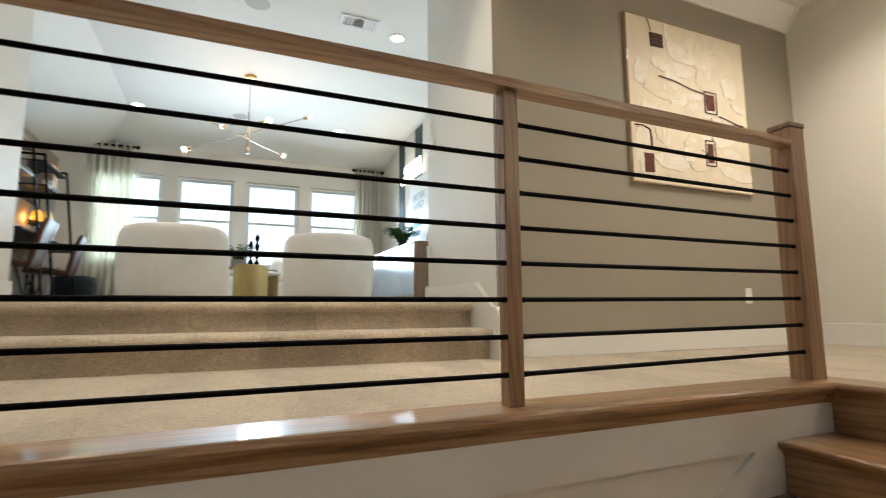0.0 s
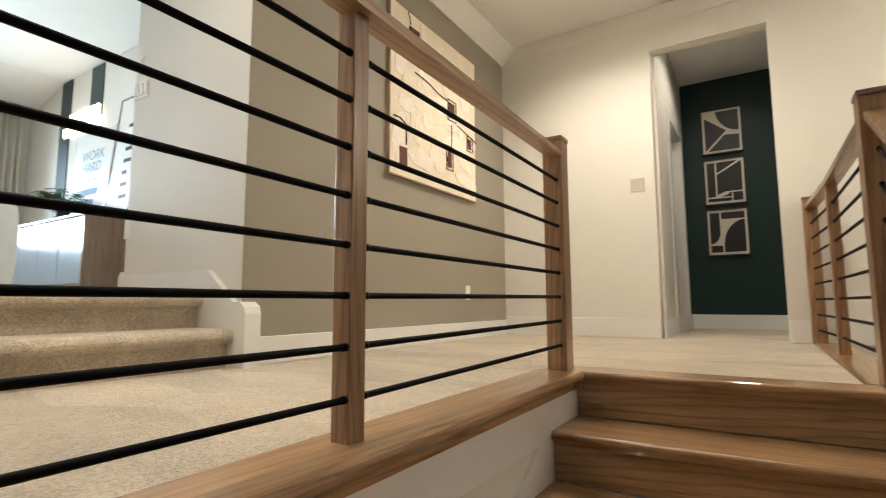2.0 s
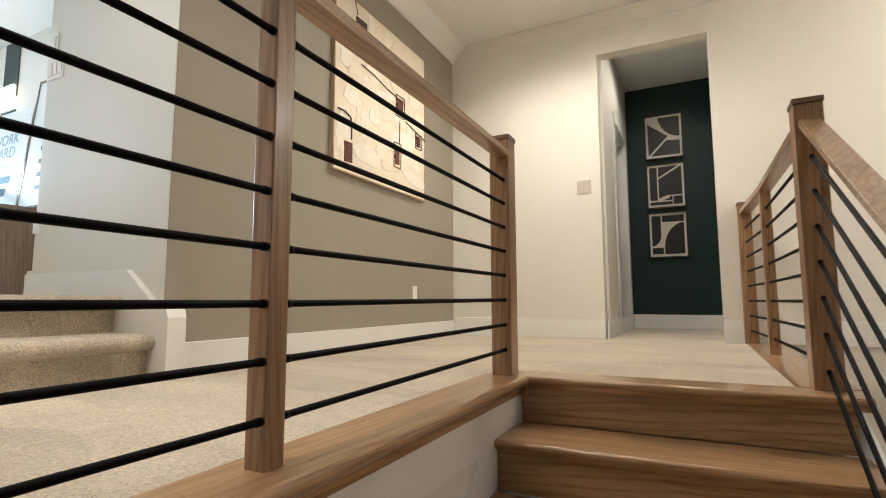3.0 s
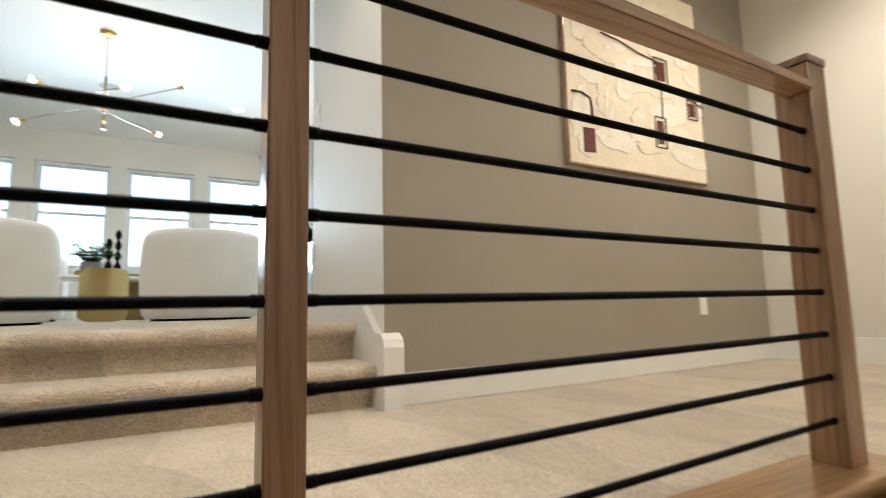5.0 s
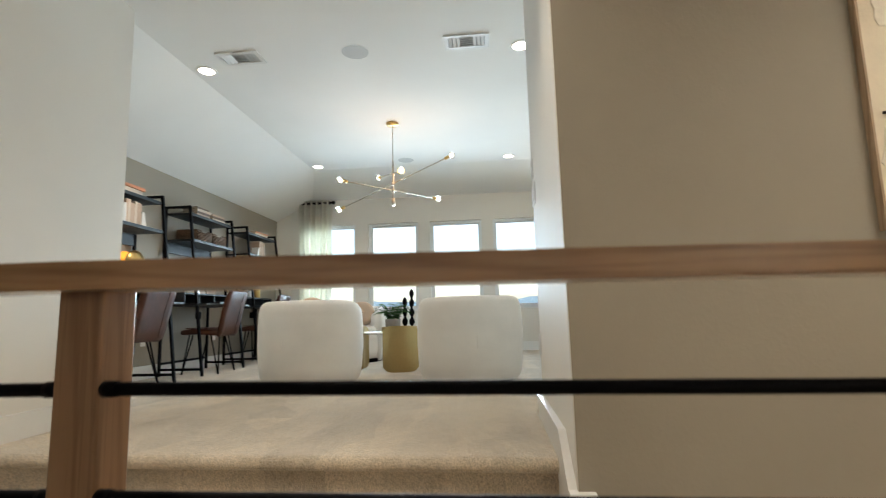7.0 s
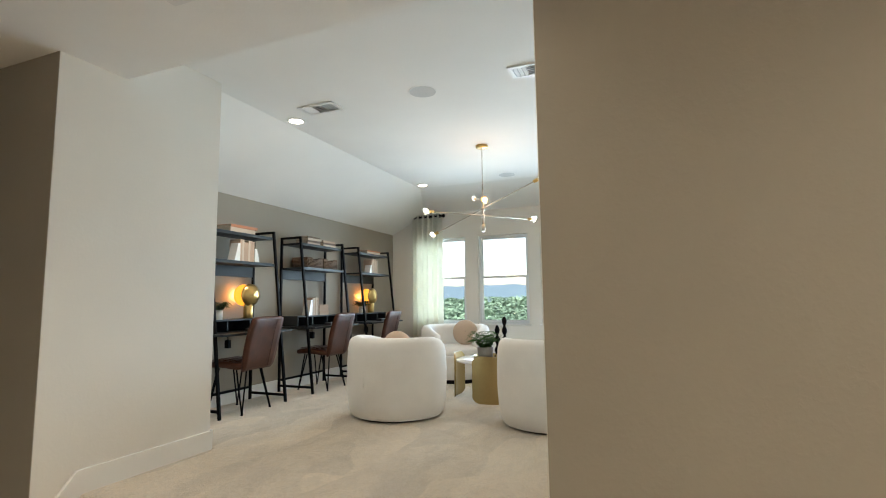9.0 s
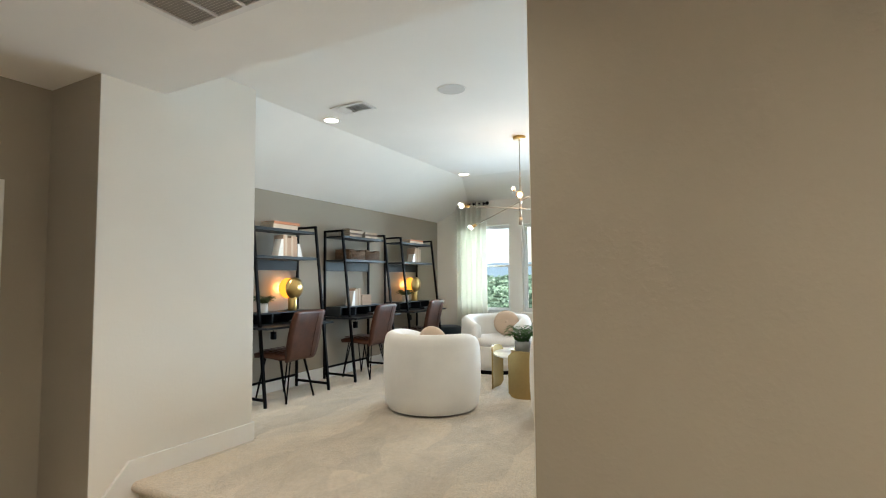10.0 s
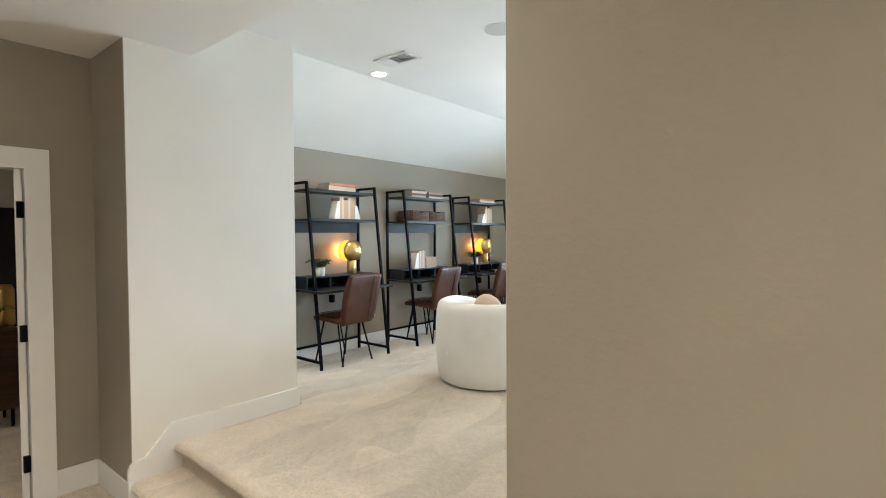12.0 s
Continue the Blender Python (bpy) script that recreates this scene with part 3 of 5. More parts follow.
# ---- curtains ----
def curtain(x0, x1, name_label):
    c = thing("curtain", name_label, "curtain", group="curtains at the window wall")
    n, folds = 90, 6
    bm = bmesh.new()
    rows = []
    for k in range(7):
        f = k / 6
        z = 2.90 + (Z1 + 0.012 - 2.90) * f
        amp = 0.040 + 0.012 * math.sin(f * 3.0)
        row = []
        for i in range(n + 1):
            u = i / n
            w = u * folds * 2 * math.pi
            x = x0 + (x1 - x0) * (u + 0.010 * math.sin(w * 0.5 + f * 1.5))
            y = 7.47 + amp * math.cos(w) + 0.010 * math.sin(w * 0.37 + 2 * f)
            row.append(bm.verts.new((x, y, z)))
        rows.append(row)
    for r, s in zip(rows, rows[1:]):
        for i in range(n):
            g = bm.faces.new((r[i], r[i + 1], s[i + 1], s[i]))
            g.smooth = True
    ob = part("drape", bm, M_CURTAIN, c)
    so = ob.modifiers.new("thickness", "SOLIDIFY")
    so.thickness = 0.003
    bm = bmesh.new()
    cyl(bm, (x0 - 0.03, 7.47, 2.858), (x1 + 0.03, 7.47, 2.858), 0.014)
    part("rod", bm, M_BLACK, c)
    for x in (x0 - 0.045, x1 + 0.045):
        bm = bmesh.new()
        sphere(bm, (x, 7.47, 2.858), 0.030)
        part("finial", bm, M_BLACK, c)
    bm = bmesh.new()
    cyl(bm, ((x0 + x1) / 2, 7.47, 2.858), ((x0 + x1) / 2, 7.58, 2.858), 0.010)
    part("bracket", bm, M_BLACK, c)
    for i in range(folds * 2):
        x = x0 + (x1 - x0) * (i + 0.5) / (folds * 2)
        bm = bmesh.new()
        lathe(bm, [(0.018, -0.004), (0.030, -0.004), (0.030, 0.004), (0.018, 0.004)], 16, closed=True)
        bmesh.ops.transform(bm, matrix=pose(x, 7.47, 2.858, 0, 90, 0), verts=bm.verts[:])
        part("grommet", bm, M_BLACK, c)


curtain(-4.02, -3.46, "sheer cream grommet curtain hanging from a black rod")
curtain(-0.02, 0.43, "sheer cream grommet curtain hanging from a black rod")


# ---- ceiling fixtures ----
# Real fixtures in the loft; elsewhere added housings for the fill spots.
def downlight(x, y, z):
    d = thing("downlight", "lit round recessed downlight in the white ceiling; those outside the loft are added", "ceiling light", pose(x, y, z), "recessed downlights")
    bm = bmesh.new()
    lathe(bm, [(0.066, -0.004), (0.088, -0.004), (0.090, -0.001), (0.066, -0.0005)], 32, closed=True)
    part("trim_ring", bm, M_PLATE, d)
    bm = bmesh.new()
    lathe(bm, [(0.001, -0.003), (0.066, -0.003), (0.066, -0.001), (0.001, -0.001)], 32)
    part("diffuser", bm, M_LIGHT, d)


for x, y in LOFT_DOWN:
    downlight(x, y, ZL)
# Unseen fixtures, added only where the fill spots hang.
for x, y in [p[:2] for p in FLOOR_FILL] + LANDING_FILL + [(3.02, -0.55), (-5.4, 0.1)]:
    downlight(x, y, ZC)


M_MESH = plain("perforated_speaker_mesh", (0.52, 0.515, 0.50), 0.7, var=0.10, coarse=300, fine=700, bump=0.3)


def speaker(x, y):
    d = thing("ceiling_speaker", "round white perforated speaker in the ceiling", "speaker", pose(x, y, ZL), "ceiling speakers")
    bm = bmesh.new()
    lathe(bm, [(0.109, -0.003), (0.112, -0.003), (0.113, -0.001), (0.109, -0.001)], 40, closed=True)
    part("rim", bm, M_PLATE, d)
    bm = bmesh.new()
    b = 0.109
    ring = [bm.verts.new((b * math.cos(i * math.pi / 20), b * math.sin(i * math.pi / 20), z)) for z in (-0.003, -0.001) for i in range(40)]
    bm.faces.new(ring[:40])
    bm.faces.new(ring[40:])
    for i in range(40):
        bm.faces.new((ring[i], ring[(i + 1) % 40], ring[40 + (i + 1) % 40], ring[40 + i]))
    part("grille", bm, M_MESH, d)


speaker(-1.92, 3.32)
speaker(-1.99, 6.24)


def register(x, y, m, sx=0.36, sy=0.20):
    v = thing("ceiling_vent", "white steel ceiling register with slanted louvres", "vent", pose(x, y, ZL, 0, 0, m), "ceiling registers")
    # Grey plate stands for the shade behind the louvres.
    bm = bmesh.new()
    box(bm, -sx / 2 + 0.03, sx / 2 - 0.03, -sy / 2 + 0.03, sy / 2 - 0.03, -0.002, -0.0005)
    part("backing", bm, M_SHADOW, v)
    bm = bmesh.new()
    for a in ((-sx / 2, sx / 2, -sy / 2, -sy / 2 + 0.032), (-sx / 2, sx / 2, sy / 2 - 0.032, sy / 2), (-sx / 2, -sx / 2 + 0.032, -sy / 2 + 0.032, sy / 2 - 0.032), (sx / 2 - 0.032, sx / 2, -sy / 2 + 0.032, sy / 2 - 0.032)):
        box(bm, *a, -0.010, -0.0005)
    part("frame", bm, M_VENT, v)
    for i in range(9):
        if 3 <= i <= 5:
            continue
        bm = bmesh.new()
        prism(bm, [(-0.010, -0.014), (-0.007, -0.014), (0.010, -0.002), (0.007, -0.002)], "y", -sy / 2 + 0.03, sy / 2 - 0.03)
        bmesh.ops.transform(bm, matrix=pose(-0.128 + 0.032 * i, 0, 0, 0, 0, 180 if i > 4 else 0), verts=bm.verts[:])
        part("slat", bm, M_VENT, v)
    for i in range(5):
        bm = bmesh.new()
        prism(bm, [(-0.010, -0.014), (-0.007, -0.014), (0.010, -0.002), (0.007, -0.002)], "x", -0.045, 0.045)
        bmesh.ops.transform(bm, matrix=pose(0, -0.056 + 0.028 * i, 0), verts=bm.verts[:])
        part("slat", bm, M_VENT, v)


register(-2.88, 3.28, 0)
register(-1.0, 3.28, 0)

ret = thing("return_air_grille", "large white return-air grille in the landing ceiling", "vent", pose(-2.02, 1.05, ZC))
# The shade inside the grille is a grey sheet.
bm = bmesh.new()
box(bm, -0.27, 0.27, -0.27, 0.27, -0.002, -0.0005)
part("backing", bm, M_SHADOW, ret)
bm = bmesh.new()
for a in ((-0.30, 0.30, -0.30, -0.265), (-0.30, 0.30, 0.265, 0.30), (-0.30, -0.265, -0.265, 0.265), (0.265, 0.30, -0.265, 0.265), (-0.10, -0.085, -0.265, 0.265), (0.085, 0.10, -0.265, 0.265)):
    box(bm, *a, -0.012, -0.0005)
part("frame", bm, M_VENT, ret)
gm = bmesh.new()
prism(gm, [(-0.006, -0.010), (-0.004, -0.010), (0.005, -0.002), (0.003, -0.002)], "x", -0.0825, 0.0825)
slat_mesh = finish(gm, "slat", M_VENT)
for cx in (-0.1825, 0.0, 0.1825):
    for i in range(34):
        s = new("slat", slat_mesh)
        s.parent = ret
        s.location = (cx, -0.257 + 0.0156 * i, 0)

# ---- chandelier ----
CX, CY = -1.916, 4.886
ch = thing("chandelier", "brass sputnik chandelier with bare globe bulbs, hanging from the loft ceiling", "chandelier", pose(CX, CY, 0))
bm = bmesh.new()
lathe(bm, [(0.001, ZL - 0.026), (0.064, ZL - 0.026), (0.068, ZL - 0.020), (0.068, ZL - 0.001), (0.001, ZL - 0.001)], 32)
part("canopy", bm, M_BRASS, ch)
bm = bmesh.new()
cyl(bm, (0, 0, 2.62), (0, 0, ZL - 0.025), 0.005)
part("stem", bm, M_NICKEL, ch)
bm = bmesh.new()
cyl(bm, (0, 0, 2.22), (0, 0, 2.68), 0.011)
cyl(bm, (0, 0, 2.17), (0, 0, 2.25), 0.020)
part("column", bm, M_NICKEL, ch)


def chandelier_arm(a, b):
    a, b = Vector(a), Vector(b)
    mid = (a + b) / 2
    d = (b - a).normalized()
    bm = bmesh.new()
    cyl(bm, a, b, 0.0065, seg=12)
    cyl(bm, (0, 0, mid.z - 0.018), (0, 0, mid.z + 0.018), 0.018)
    arm_ob = part("arm", bm, M_NICKEL, ch)
    for e, s in ((a, -1), (b, 1)):
        bm = bmesh.new()
        cyl(bm, e - d * s * 0.055, e - d * s * 0.005, 0.017)
        part("socket", bm, M_BRASS, arm_ob, "brass socket")
        bm = bmesh.new()
        sphere(bm, e + d * s * 0.026, 0.019, 14, 8)
        part("filament", bm, M_FILAMENT, arm_ob, "glowing filament")
        bm = bmesh.new()
        sphere(bm, e + d * s * 0.030, 0.036)
        part("bulb", bm, M_GLOBE, arm_ob, "clear lit globe bulb").visible_shadow = False


chandelier_arm((-0.43, -0.49, 2.345), (0.43, 0.49, 2.345))
chandelier_arm((-0.65, 0.185, 2.205), (0.65, -0.20, 2.635))
chandelier_arm((-0.290, 0.585, 2.665), (0.180, -0.530, 2.405))
point_lamp("chandelier_lamp", (CX + 0.05, CY, 2.50), 2.6, (1.0, 0.56, 0.25), 0.25)

# ---- unseen pendant added over the stairwell as a body for its fill lamp ----
pend = thing("added_pendant", "unseen round glass pendant added to carry the stairwell fill lamp", "pendant light", pose(1.0, -2.65, 0))
bm = bmesh.new()
cyl(bm, (0, 0, 2.11), (0, 0, ZC - 0.02), 0.004)
cyl(bm, (0, 0, ZC - 0.02), (0, 0, ZC - 0.001), 0.06)
part("stem", bm, M_BLACK, pend)
bm = bmesh.new()
lathe(bm, [(0.05, 2.09), (0.055, 2.115), (0.001, 2.12)], 24)
part("holder", bm, M_BLACK, pend)
bm = bmesh.new()
sphere(bm, (0, 0, 1.95), 0.145, 32, 20)
part("shade", bm, M_GLOBE, pend, "round clear glass shade").visible_shadow = False


# ---- tub chairs ----
def tub_chair(m, label):
    c = thing("tub_chair", label, "armchair", m, "tub chairs round the coffee table")
    # shell: a barrel wall open to the front (+y), thick and rounded on top
    bm = bmesh.new()
    outer = [(0.420, 0.018), (0.446, 0.055), (0.462, 0.15), (0.472, 0.32), (0.471, 0.50), (0.464, 0.62), (0.452, 0.676), (0.430, 0.708), (0.398, 0.722)]
    inner = [(0.352, 0.714), (0.326, 0.694), (0.312, 0.66), (0.305, 0.50), (0.300, 0.40)]
    prof = outer + inner
    seg = 56
    rings = []
    for r, z in prof:
        ring = []
        for i in range(seg + 1):
            a = -math.pi / 2 + (i / seg - 0.5) * 2 * radians(138)
            t = abs(i / seg - 0.5) * 2
            drop = 0.10 * max(0.0, (t - 0.55) / 0.45) ** 2 if z > 0.45 else 0.0
            ring.append(bm.verts.new((r * math.cos(a), r * math.sin(a) * 0.96, z - drop * (z - 0.40) / 0.33)))
        rings.append(ring)
    for p, q in zip(rings, rings[1:]):
        for i in range(seg):
            bm.faces.new((p[i], p[i + 1], q[i + 1], q[i]))
    for e in (0, seg):
        bm.faces.new([r[e] for r in rings])
    ob = part("shell", bm, M_BOUCLE, c, smooth=True)
    bm = bmesh.new()
    lathe(bm, [(0.28, 0.04), (0.385, 0.05), (0.405, 0.14), (0.405, 0.30), (0.385, 0.345), (0.32, 0.36)], 48)
    part("seat_base", bm, M_BOUCLE, c, smooth=True)
    bm = bmesh.new()
    lathe(bm, [(0.20, 0.30), (0.345, 0.345), (0.368, 0.375), (0.365, 0.415), (0.335, 0.445), (0.20, 0.462), (0.001, 0.465)], 48, (0, 0.025, 0))
    part("seat_cushion", bm, M_BOUCLE, c, smooth=True)
    bm = bmesh.new()
    cyl(bm, (0, -0.4575, 0.30), (0, -0.4365, 0.66), 0.0022, seg=6)
    part("seam", bm, M_BOUCLE, c)
    bm = bmesh.new()
    lathe(bm, [(0.001, 0.0), (0.370, 0.0), (0.380, 0.005), (0.380, 0.030), (0.001, 0.032)], 48)
    part("swivel_base", bm, M_BLACK, c, "low black swivel plinth")
    return c


def scatter_pillow(m, r=0.17):
    bm = bmesh.new()
    prof = [(0.001, -0.075)] + [(r * math.cos(a) ** 0.6 if math.cos(a) > 0 else 0.001, 0.075 * math.sin(a)) for a in [radians(-80 + 10 * i) for i in range(17)]] + [(0.001, 0.075)]
    lathe(bm, prof, 32)
    p = single("scatter_pillow", bm, M_PILLOW, "round tan tufted pillow on a white tub chair", "pillow", m, "round pillows", True)
    bm = bmesh.new()
    sphere(bm, (0, 0, 0.070), 0.016)
    part("button", bm, M_PILLOW, p)


chair_label = "white boucle swivel tub chair standing on the loft carpet"
tub_chair(pose(-2.53, 4.04, Z1, 0, 0, -12), chair_label)
tub_chair(pose(-1.085, 4.11, Z1, 0, 0, 10), chair_label)
tub_chair(pose(-2.73, 6.13, Z1, 0, 0, 205), chair_label)
tub_chair(pose(-1.05, 6.18, Z1, 0, 0, 155), chair_label)
scatter_pillow(pose(-2.53, 4.07, Z1 + 0.595, 78, 0, 170))
scatter_pillow(pose(-2.61, 6.20, Z1 + 0.62, 72, 0, 20))

# ---- coffee table ----
TX, TY = -1.90, 5.13
tab = thing("coffee_table", "round white marble coffee table on three curved brass legs", "coffee table", pose(TX, TY, Z1))
bm = bmesh.new()
lathe(bm, [(0.001, 0.385), (0.415, 0.385), (0.42, 0.390), (0.42, 0.402), (0.415, 0.408), (0.001, 0.408)], 56)
part("tabletop", bm, M_MARBLE, tab, "white marble top")
for ang in (-80, -176, 45):
    bm = bmesh.new()
    half, n = radians(25), 12
    pts = []
    for rr in (0.440, 0.425):
        row = []
        for i in range(n + 1):
            a = radians(ang) + (i / n - 0.5) * 2 * half
            edge = min(i, n - i)
            cut = {0: 0.05, 1: 0.018, 2: 0.004}.get(edge, 0.0)
            row.append((rr * math.cos(a), rr * math.sin(a), cut))
        pts.append(row)
    v = [[(bm.verts.new((x, y, 0.0 + c)), bm.verts.new((x, y, 0.47 - c))) for x, y, c in row] for row in pts]
    for i in range(n):
        for k in (0, 1):
            bm.faces.new((v[k][i][0], v[k][i + 1][0], v[k][i + 1][1], v[k][i][1]))
        bm.faces.new((v[0][i][1], v[0][i + 1][1], v[1][i + 1][1], v[1][i][1]))
        bm.faces.new((v[0][i][0], v[0][i + 1][0], v[1][i + 1][0], v[1][i][0]))
    for i in (0, n):
        bm.faces.new((v[0][i][0], v[0][i][1], v[1][i][1], v[1][i][0]))
    part("leg", bm, M_BRONZE, tab)

bm = bmesh.new()
lathe(bm, [(0.001, 0.0), (0.20, 0.0), (0.205, 0.006), (0.205, 0.05), (0.197, 0.05), (0.195, 0.012), (0.001, 0.012)], 44)
single("serving_tray", bm, M_BRONZE, "round aged-brass tray on the marble table", "tray", pose(TX + 0.02, TY - 0.12, Z1 + 0.409), smooth=False)

M_POT = plain("grey_ceramic", (0.24, 0.225, 0.20), 0.6, var=0.12, coarse=20)
M_WHITEPOT = plain("white_ceramic", (0.74, 0.72, 0.68), 0.35, var=0.03)
M_SOIL = plain("dark_soil", (0.03, 0.022, 0.015), 0.95, var=0.3)


def leaf_mat(name, color):
    m, nt, b = shader(name)
    c = ramp(nt, noise_tex(nt, coords(nt), 30), [(0.3, tint(color, 0.6)), (0.7, tint(color, 1.3))])
    nt.links.new(c, b.inputs["Base Color"])
    b.inputs["Roughness"].default_value = 0.85
    b.inputs["Specular IOR Level"].default_value = 0.2
    return m


M_LEAF = leaf_mat("fern_leaf", (0.045, 0.12, 0.028))
M_LEAF2 = leaf_mat("ivy_leaf", (0.06, 0.10, 0.045))


def potted_plant(name, label, at, pot_prof, pot_mat, fronds, reach, leaf, mat, seed, group="", tall=0.16):
    rnd = random.Random(seed)
    p = thing(name, label, "plant", at, group)
    bm = bmesh.new()
    lathe(bm, pot_prof, 28)
    part("pot", bm, pot_mat, p, smooth=False)
    top = max(z for r, z in pot_prof)
    rim = min(r for r, z in pot_prof if z > top - 0.002)
    bm = bmesh.new()
    lathe(bm, [(0.001, top - 0.03), (rim - 0.004, top - 0.03), (rim - 0.004, top - 0.015), (0.001, top - 0.010)], 20)
    part("soil", bm, M_SOIL, p)
    bm = bmesh.new()
    for k in range(fronds):
        a = rnd.uniform(0, 2 * math.pi)
        L = reach * rnd.uniform(0.6, 1.1)
        h = tall * rnd.uniform(0.5, 1.1)
        pts = []
        for i in range(9):
            u = i / 8
            pts.append(Vector((L * u * math.cos(a), L * u * math.sin(a), top - 0.02 + h * math.sin(u * 2.3))))
        for q, r in zip(pts, pts[1:]):
            cyl(bm, q, r, 0.0014, seg=4, caps=False)
        side = Vector((-math.sin(a), math.cos(a), 0))
        for i in range(1, 9):
            for s in (-1, 1):
                ll = leaf * (1.15 - 0.75 * i / 8) * rnd.uniform(0.8, 1.2)
                o = pts[i]
                d = (side * s + Vector((math.cos(a), math.sin(a), 0)) * 0.45 + Vector((0, 0, rnd.uniform(-0.3, 0.25)))).normalized()
                w = d.cross(Vector((0, 0, 1))).normalized() * ll * 0.27
                vs = [bm.verts.new(o), bm.verts.new(o + d * ll * 0.5 + w), bm.verts.new(o + d * ll + Vector((0, 0, -0.15 * ll))), bm.verts.new(o + d * ll * 0.5 - w)]
                bm.faces.new(vs)
    part("leaves", bm, mat, p, "arching green leaves")
    return p


potted_plant("potted_fern", "green fern in a square-edged grey pot on the tray", pose(TX - 0.06, TY - 0.13, Z1 + 0.422), [(0.075, 0.0), (0.08, 0.003), (0.085, 0.12), (0.073, 0.12), (0.070, 0.06), (0.001, 0.06)], M_POT, 38, 0.21, 0.062, M_LEAF, 3, "", 0.18)


def knotted_sculpture(x, y, h, lumps, seed):
    rnd = random.Random(seed)
    s = thing("knotted_sculpture", "slim black knotted sculpture on a clear block, on the tray", "sculpture", pose(x, y, Z1 + 0.422), "pair of sculptures")
    bm = bmesh.new()
    rbox(bm, -0.028, 0.028, -0.028, 0.028, 0.0, 0.035, 0.003)
    part("block", bm, M_GLASS, s, "clear glass block")
    bm = bmesh.new()
    n = 40
    prof = [(0.001, 0.035)]
    for i in range(1, n):
        u = i / n
        prof.append((0.011 + 0.020 * abs(math.sin(u * math.pi * lumps)) ** 1.3 * (1.15 - 0.4 * u), 0.035 + h * u))
    prof.append((0.001, 0.035 + h))
    lathe(bm, prof, 20)
    part("figure", bm, M_BLACK, s, "black cast body")


knotted_sculpture(TX + 0.07, TY - 0.10, 0.32, 3, 1)
knotted_sculpture(TX + 0.14, TY - 0.06, 0.41, 4, 2)


# ---- ladder desks ----
DW = 0.915
M_PAPER = plain("page_edges", (0.52, 0.43, 0.33), 0.9, var=0.06, fine=300)
M_BOOK_TAN = plain("tan_book_cloth", (0.50, 0.36, 0.27), 0.8, var=0.08)
M_BOOK_BEIGE = plain("beige_book_cloth", (0.62, 0.52, 0.42), 0.8, var=0.08)
M_BOOK_RUST = plain("rust_book_cover", (0.50, 0.20, 0.10), 0.6, var=0.08)
M_BOOK_DARK = plain("dark_brown_book_cover", (0.13, 0.085, 0.06), 0.7, var=0.1)
M_WICKER = plain("dark_woven_wicker", (0.15, 0.092, 0.055), 0.85, var=0.45, coarse=60, fine=140, bump=0.9, depth=0.006)


def ladder_desk(y0):
    d = thing("ladder_desk", "black metal ladder desk with two shelves against the taupe wall", "desk", pose(-4.41, y0, Z1), "ladder desks along the wall")
    t = 0.024

    def leg(y, lean=True):
        bm = bmesh.new()
        if lean:
            prism(bm, [(0.480, 0.0), (0.505, 0.0), (0.297, 1.83), (0.272, 1.83)], "y", y, y + t)
        else:
            box(bm, 0.0, t, y, y + t, 0.0, 1.83)
        part("leg", bm, M_BLACK, d)

    for y in (0.0, DW - t):
        leg(y)
        leg(y, False)
        for z, x1 in ((1.806, 0.275), (0.060, 0.476)):
            bm = bmesh.new()
            box(bm, t, x1, y, y + t, z, z + t)
            part("side_bar", bm, M_BLACK, d)
    bm = bmesh.new()
    box(bm, 0.002, 0.020, t, DW - t, 0.12, 0.144)
    part("back_bar", bm, M_BLACK, d)
    for z, x1 in ((1.735, 0.278), (1.442, 0.314)):
        bm = bmesh.new()
        box(bm, t, x1, t, DW - t, z, z + 0.022)
        box(bm, x1, x1 + 0.012, -0.004, DW + 0.004, z - 0.004, z + 0.026)
        part("shelf", bm, M_DESK, d)
    bm = bmesh.new()
    box(bm, 0.004, 0.018, t, DW - t, 1.327, 1.441)
    part("back_panel", bm, M_DESK, d)
    bm = bmesh.new()                                     # cubby box
    box(bm, 0.0 + t, 0.255, 0.0 + t, DW - t, 0.868, 0.884)
    box(bm, t, 0.05, t, DW - t, 0.762, 0.868)
    for y in (t, DW / 3, DW * 2 / 3, DW - t - 0.012):
        box(bm, 0.05, 0.255, y, y + 0.012, 0.762, 0.868)
    part("cubby", bm, M_DESK, d)
    bm = bmesh.new()
    rbox(bm, t, 0.535, -0.02, DW + 0.02, 0.738, 0.760, 0.003)
    part("desktop", bm, M_DESK, d)
    return d


DESKS = [3.26, 4.62, 5.92]
for y in DESKS:
    ladder_desk(y)
SH1, SH2, CUB, TOP = Z1 + 1.758, Z1 + 1.465, Z1 + 0.884, Z1 + 0.76


def book(at, L, W, T, cover, name_label, group="books on the desks"):
    """A book lying flat: spine along x at y = 0, pages W deep, T thick."""
    b = thing("book", name_label, "book", at, group)
    bm = bmesh.new()
    c = 0.0025
    box(bm, 0, L, 0, W, 0, c)
    box(bm, 0, L, 0, W, T - c, T)
    box(bm, 0, L, -c, 0, 0, T)
    part("cover", bm, cover, b)
    bm = bmesh.new()
    box(bm, 0.004, L - 0.004, 0.0, W - 0.005, c, T - c)
    part("pages", bm, M_PAPER, b)


def flat_stack(x, y, z, covers, L=0.24, W=0.17, rot=90, seed=0):
    rnd = random.Random(seed)
    for cov, T in covers:
        book(pose(x, y + rnd.uniform(-0.006, 0.006), z, 0, 0, rot + rnd.uniform(-3, 3)), L, W, T, cov, "closed book lying in a stack on a black desk shelf")
        z += T + 0.0005


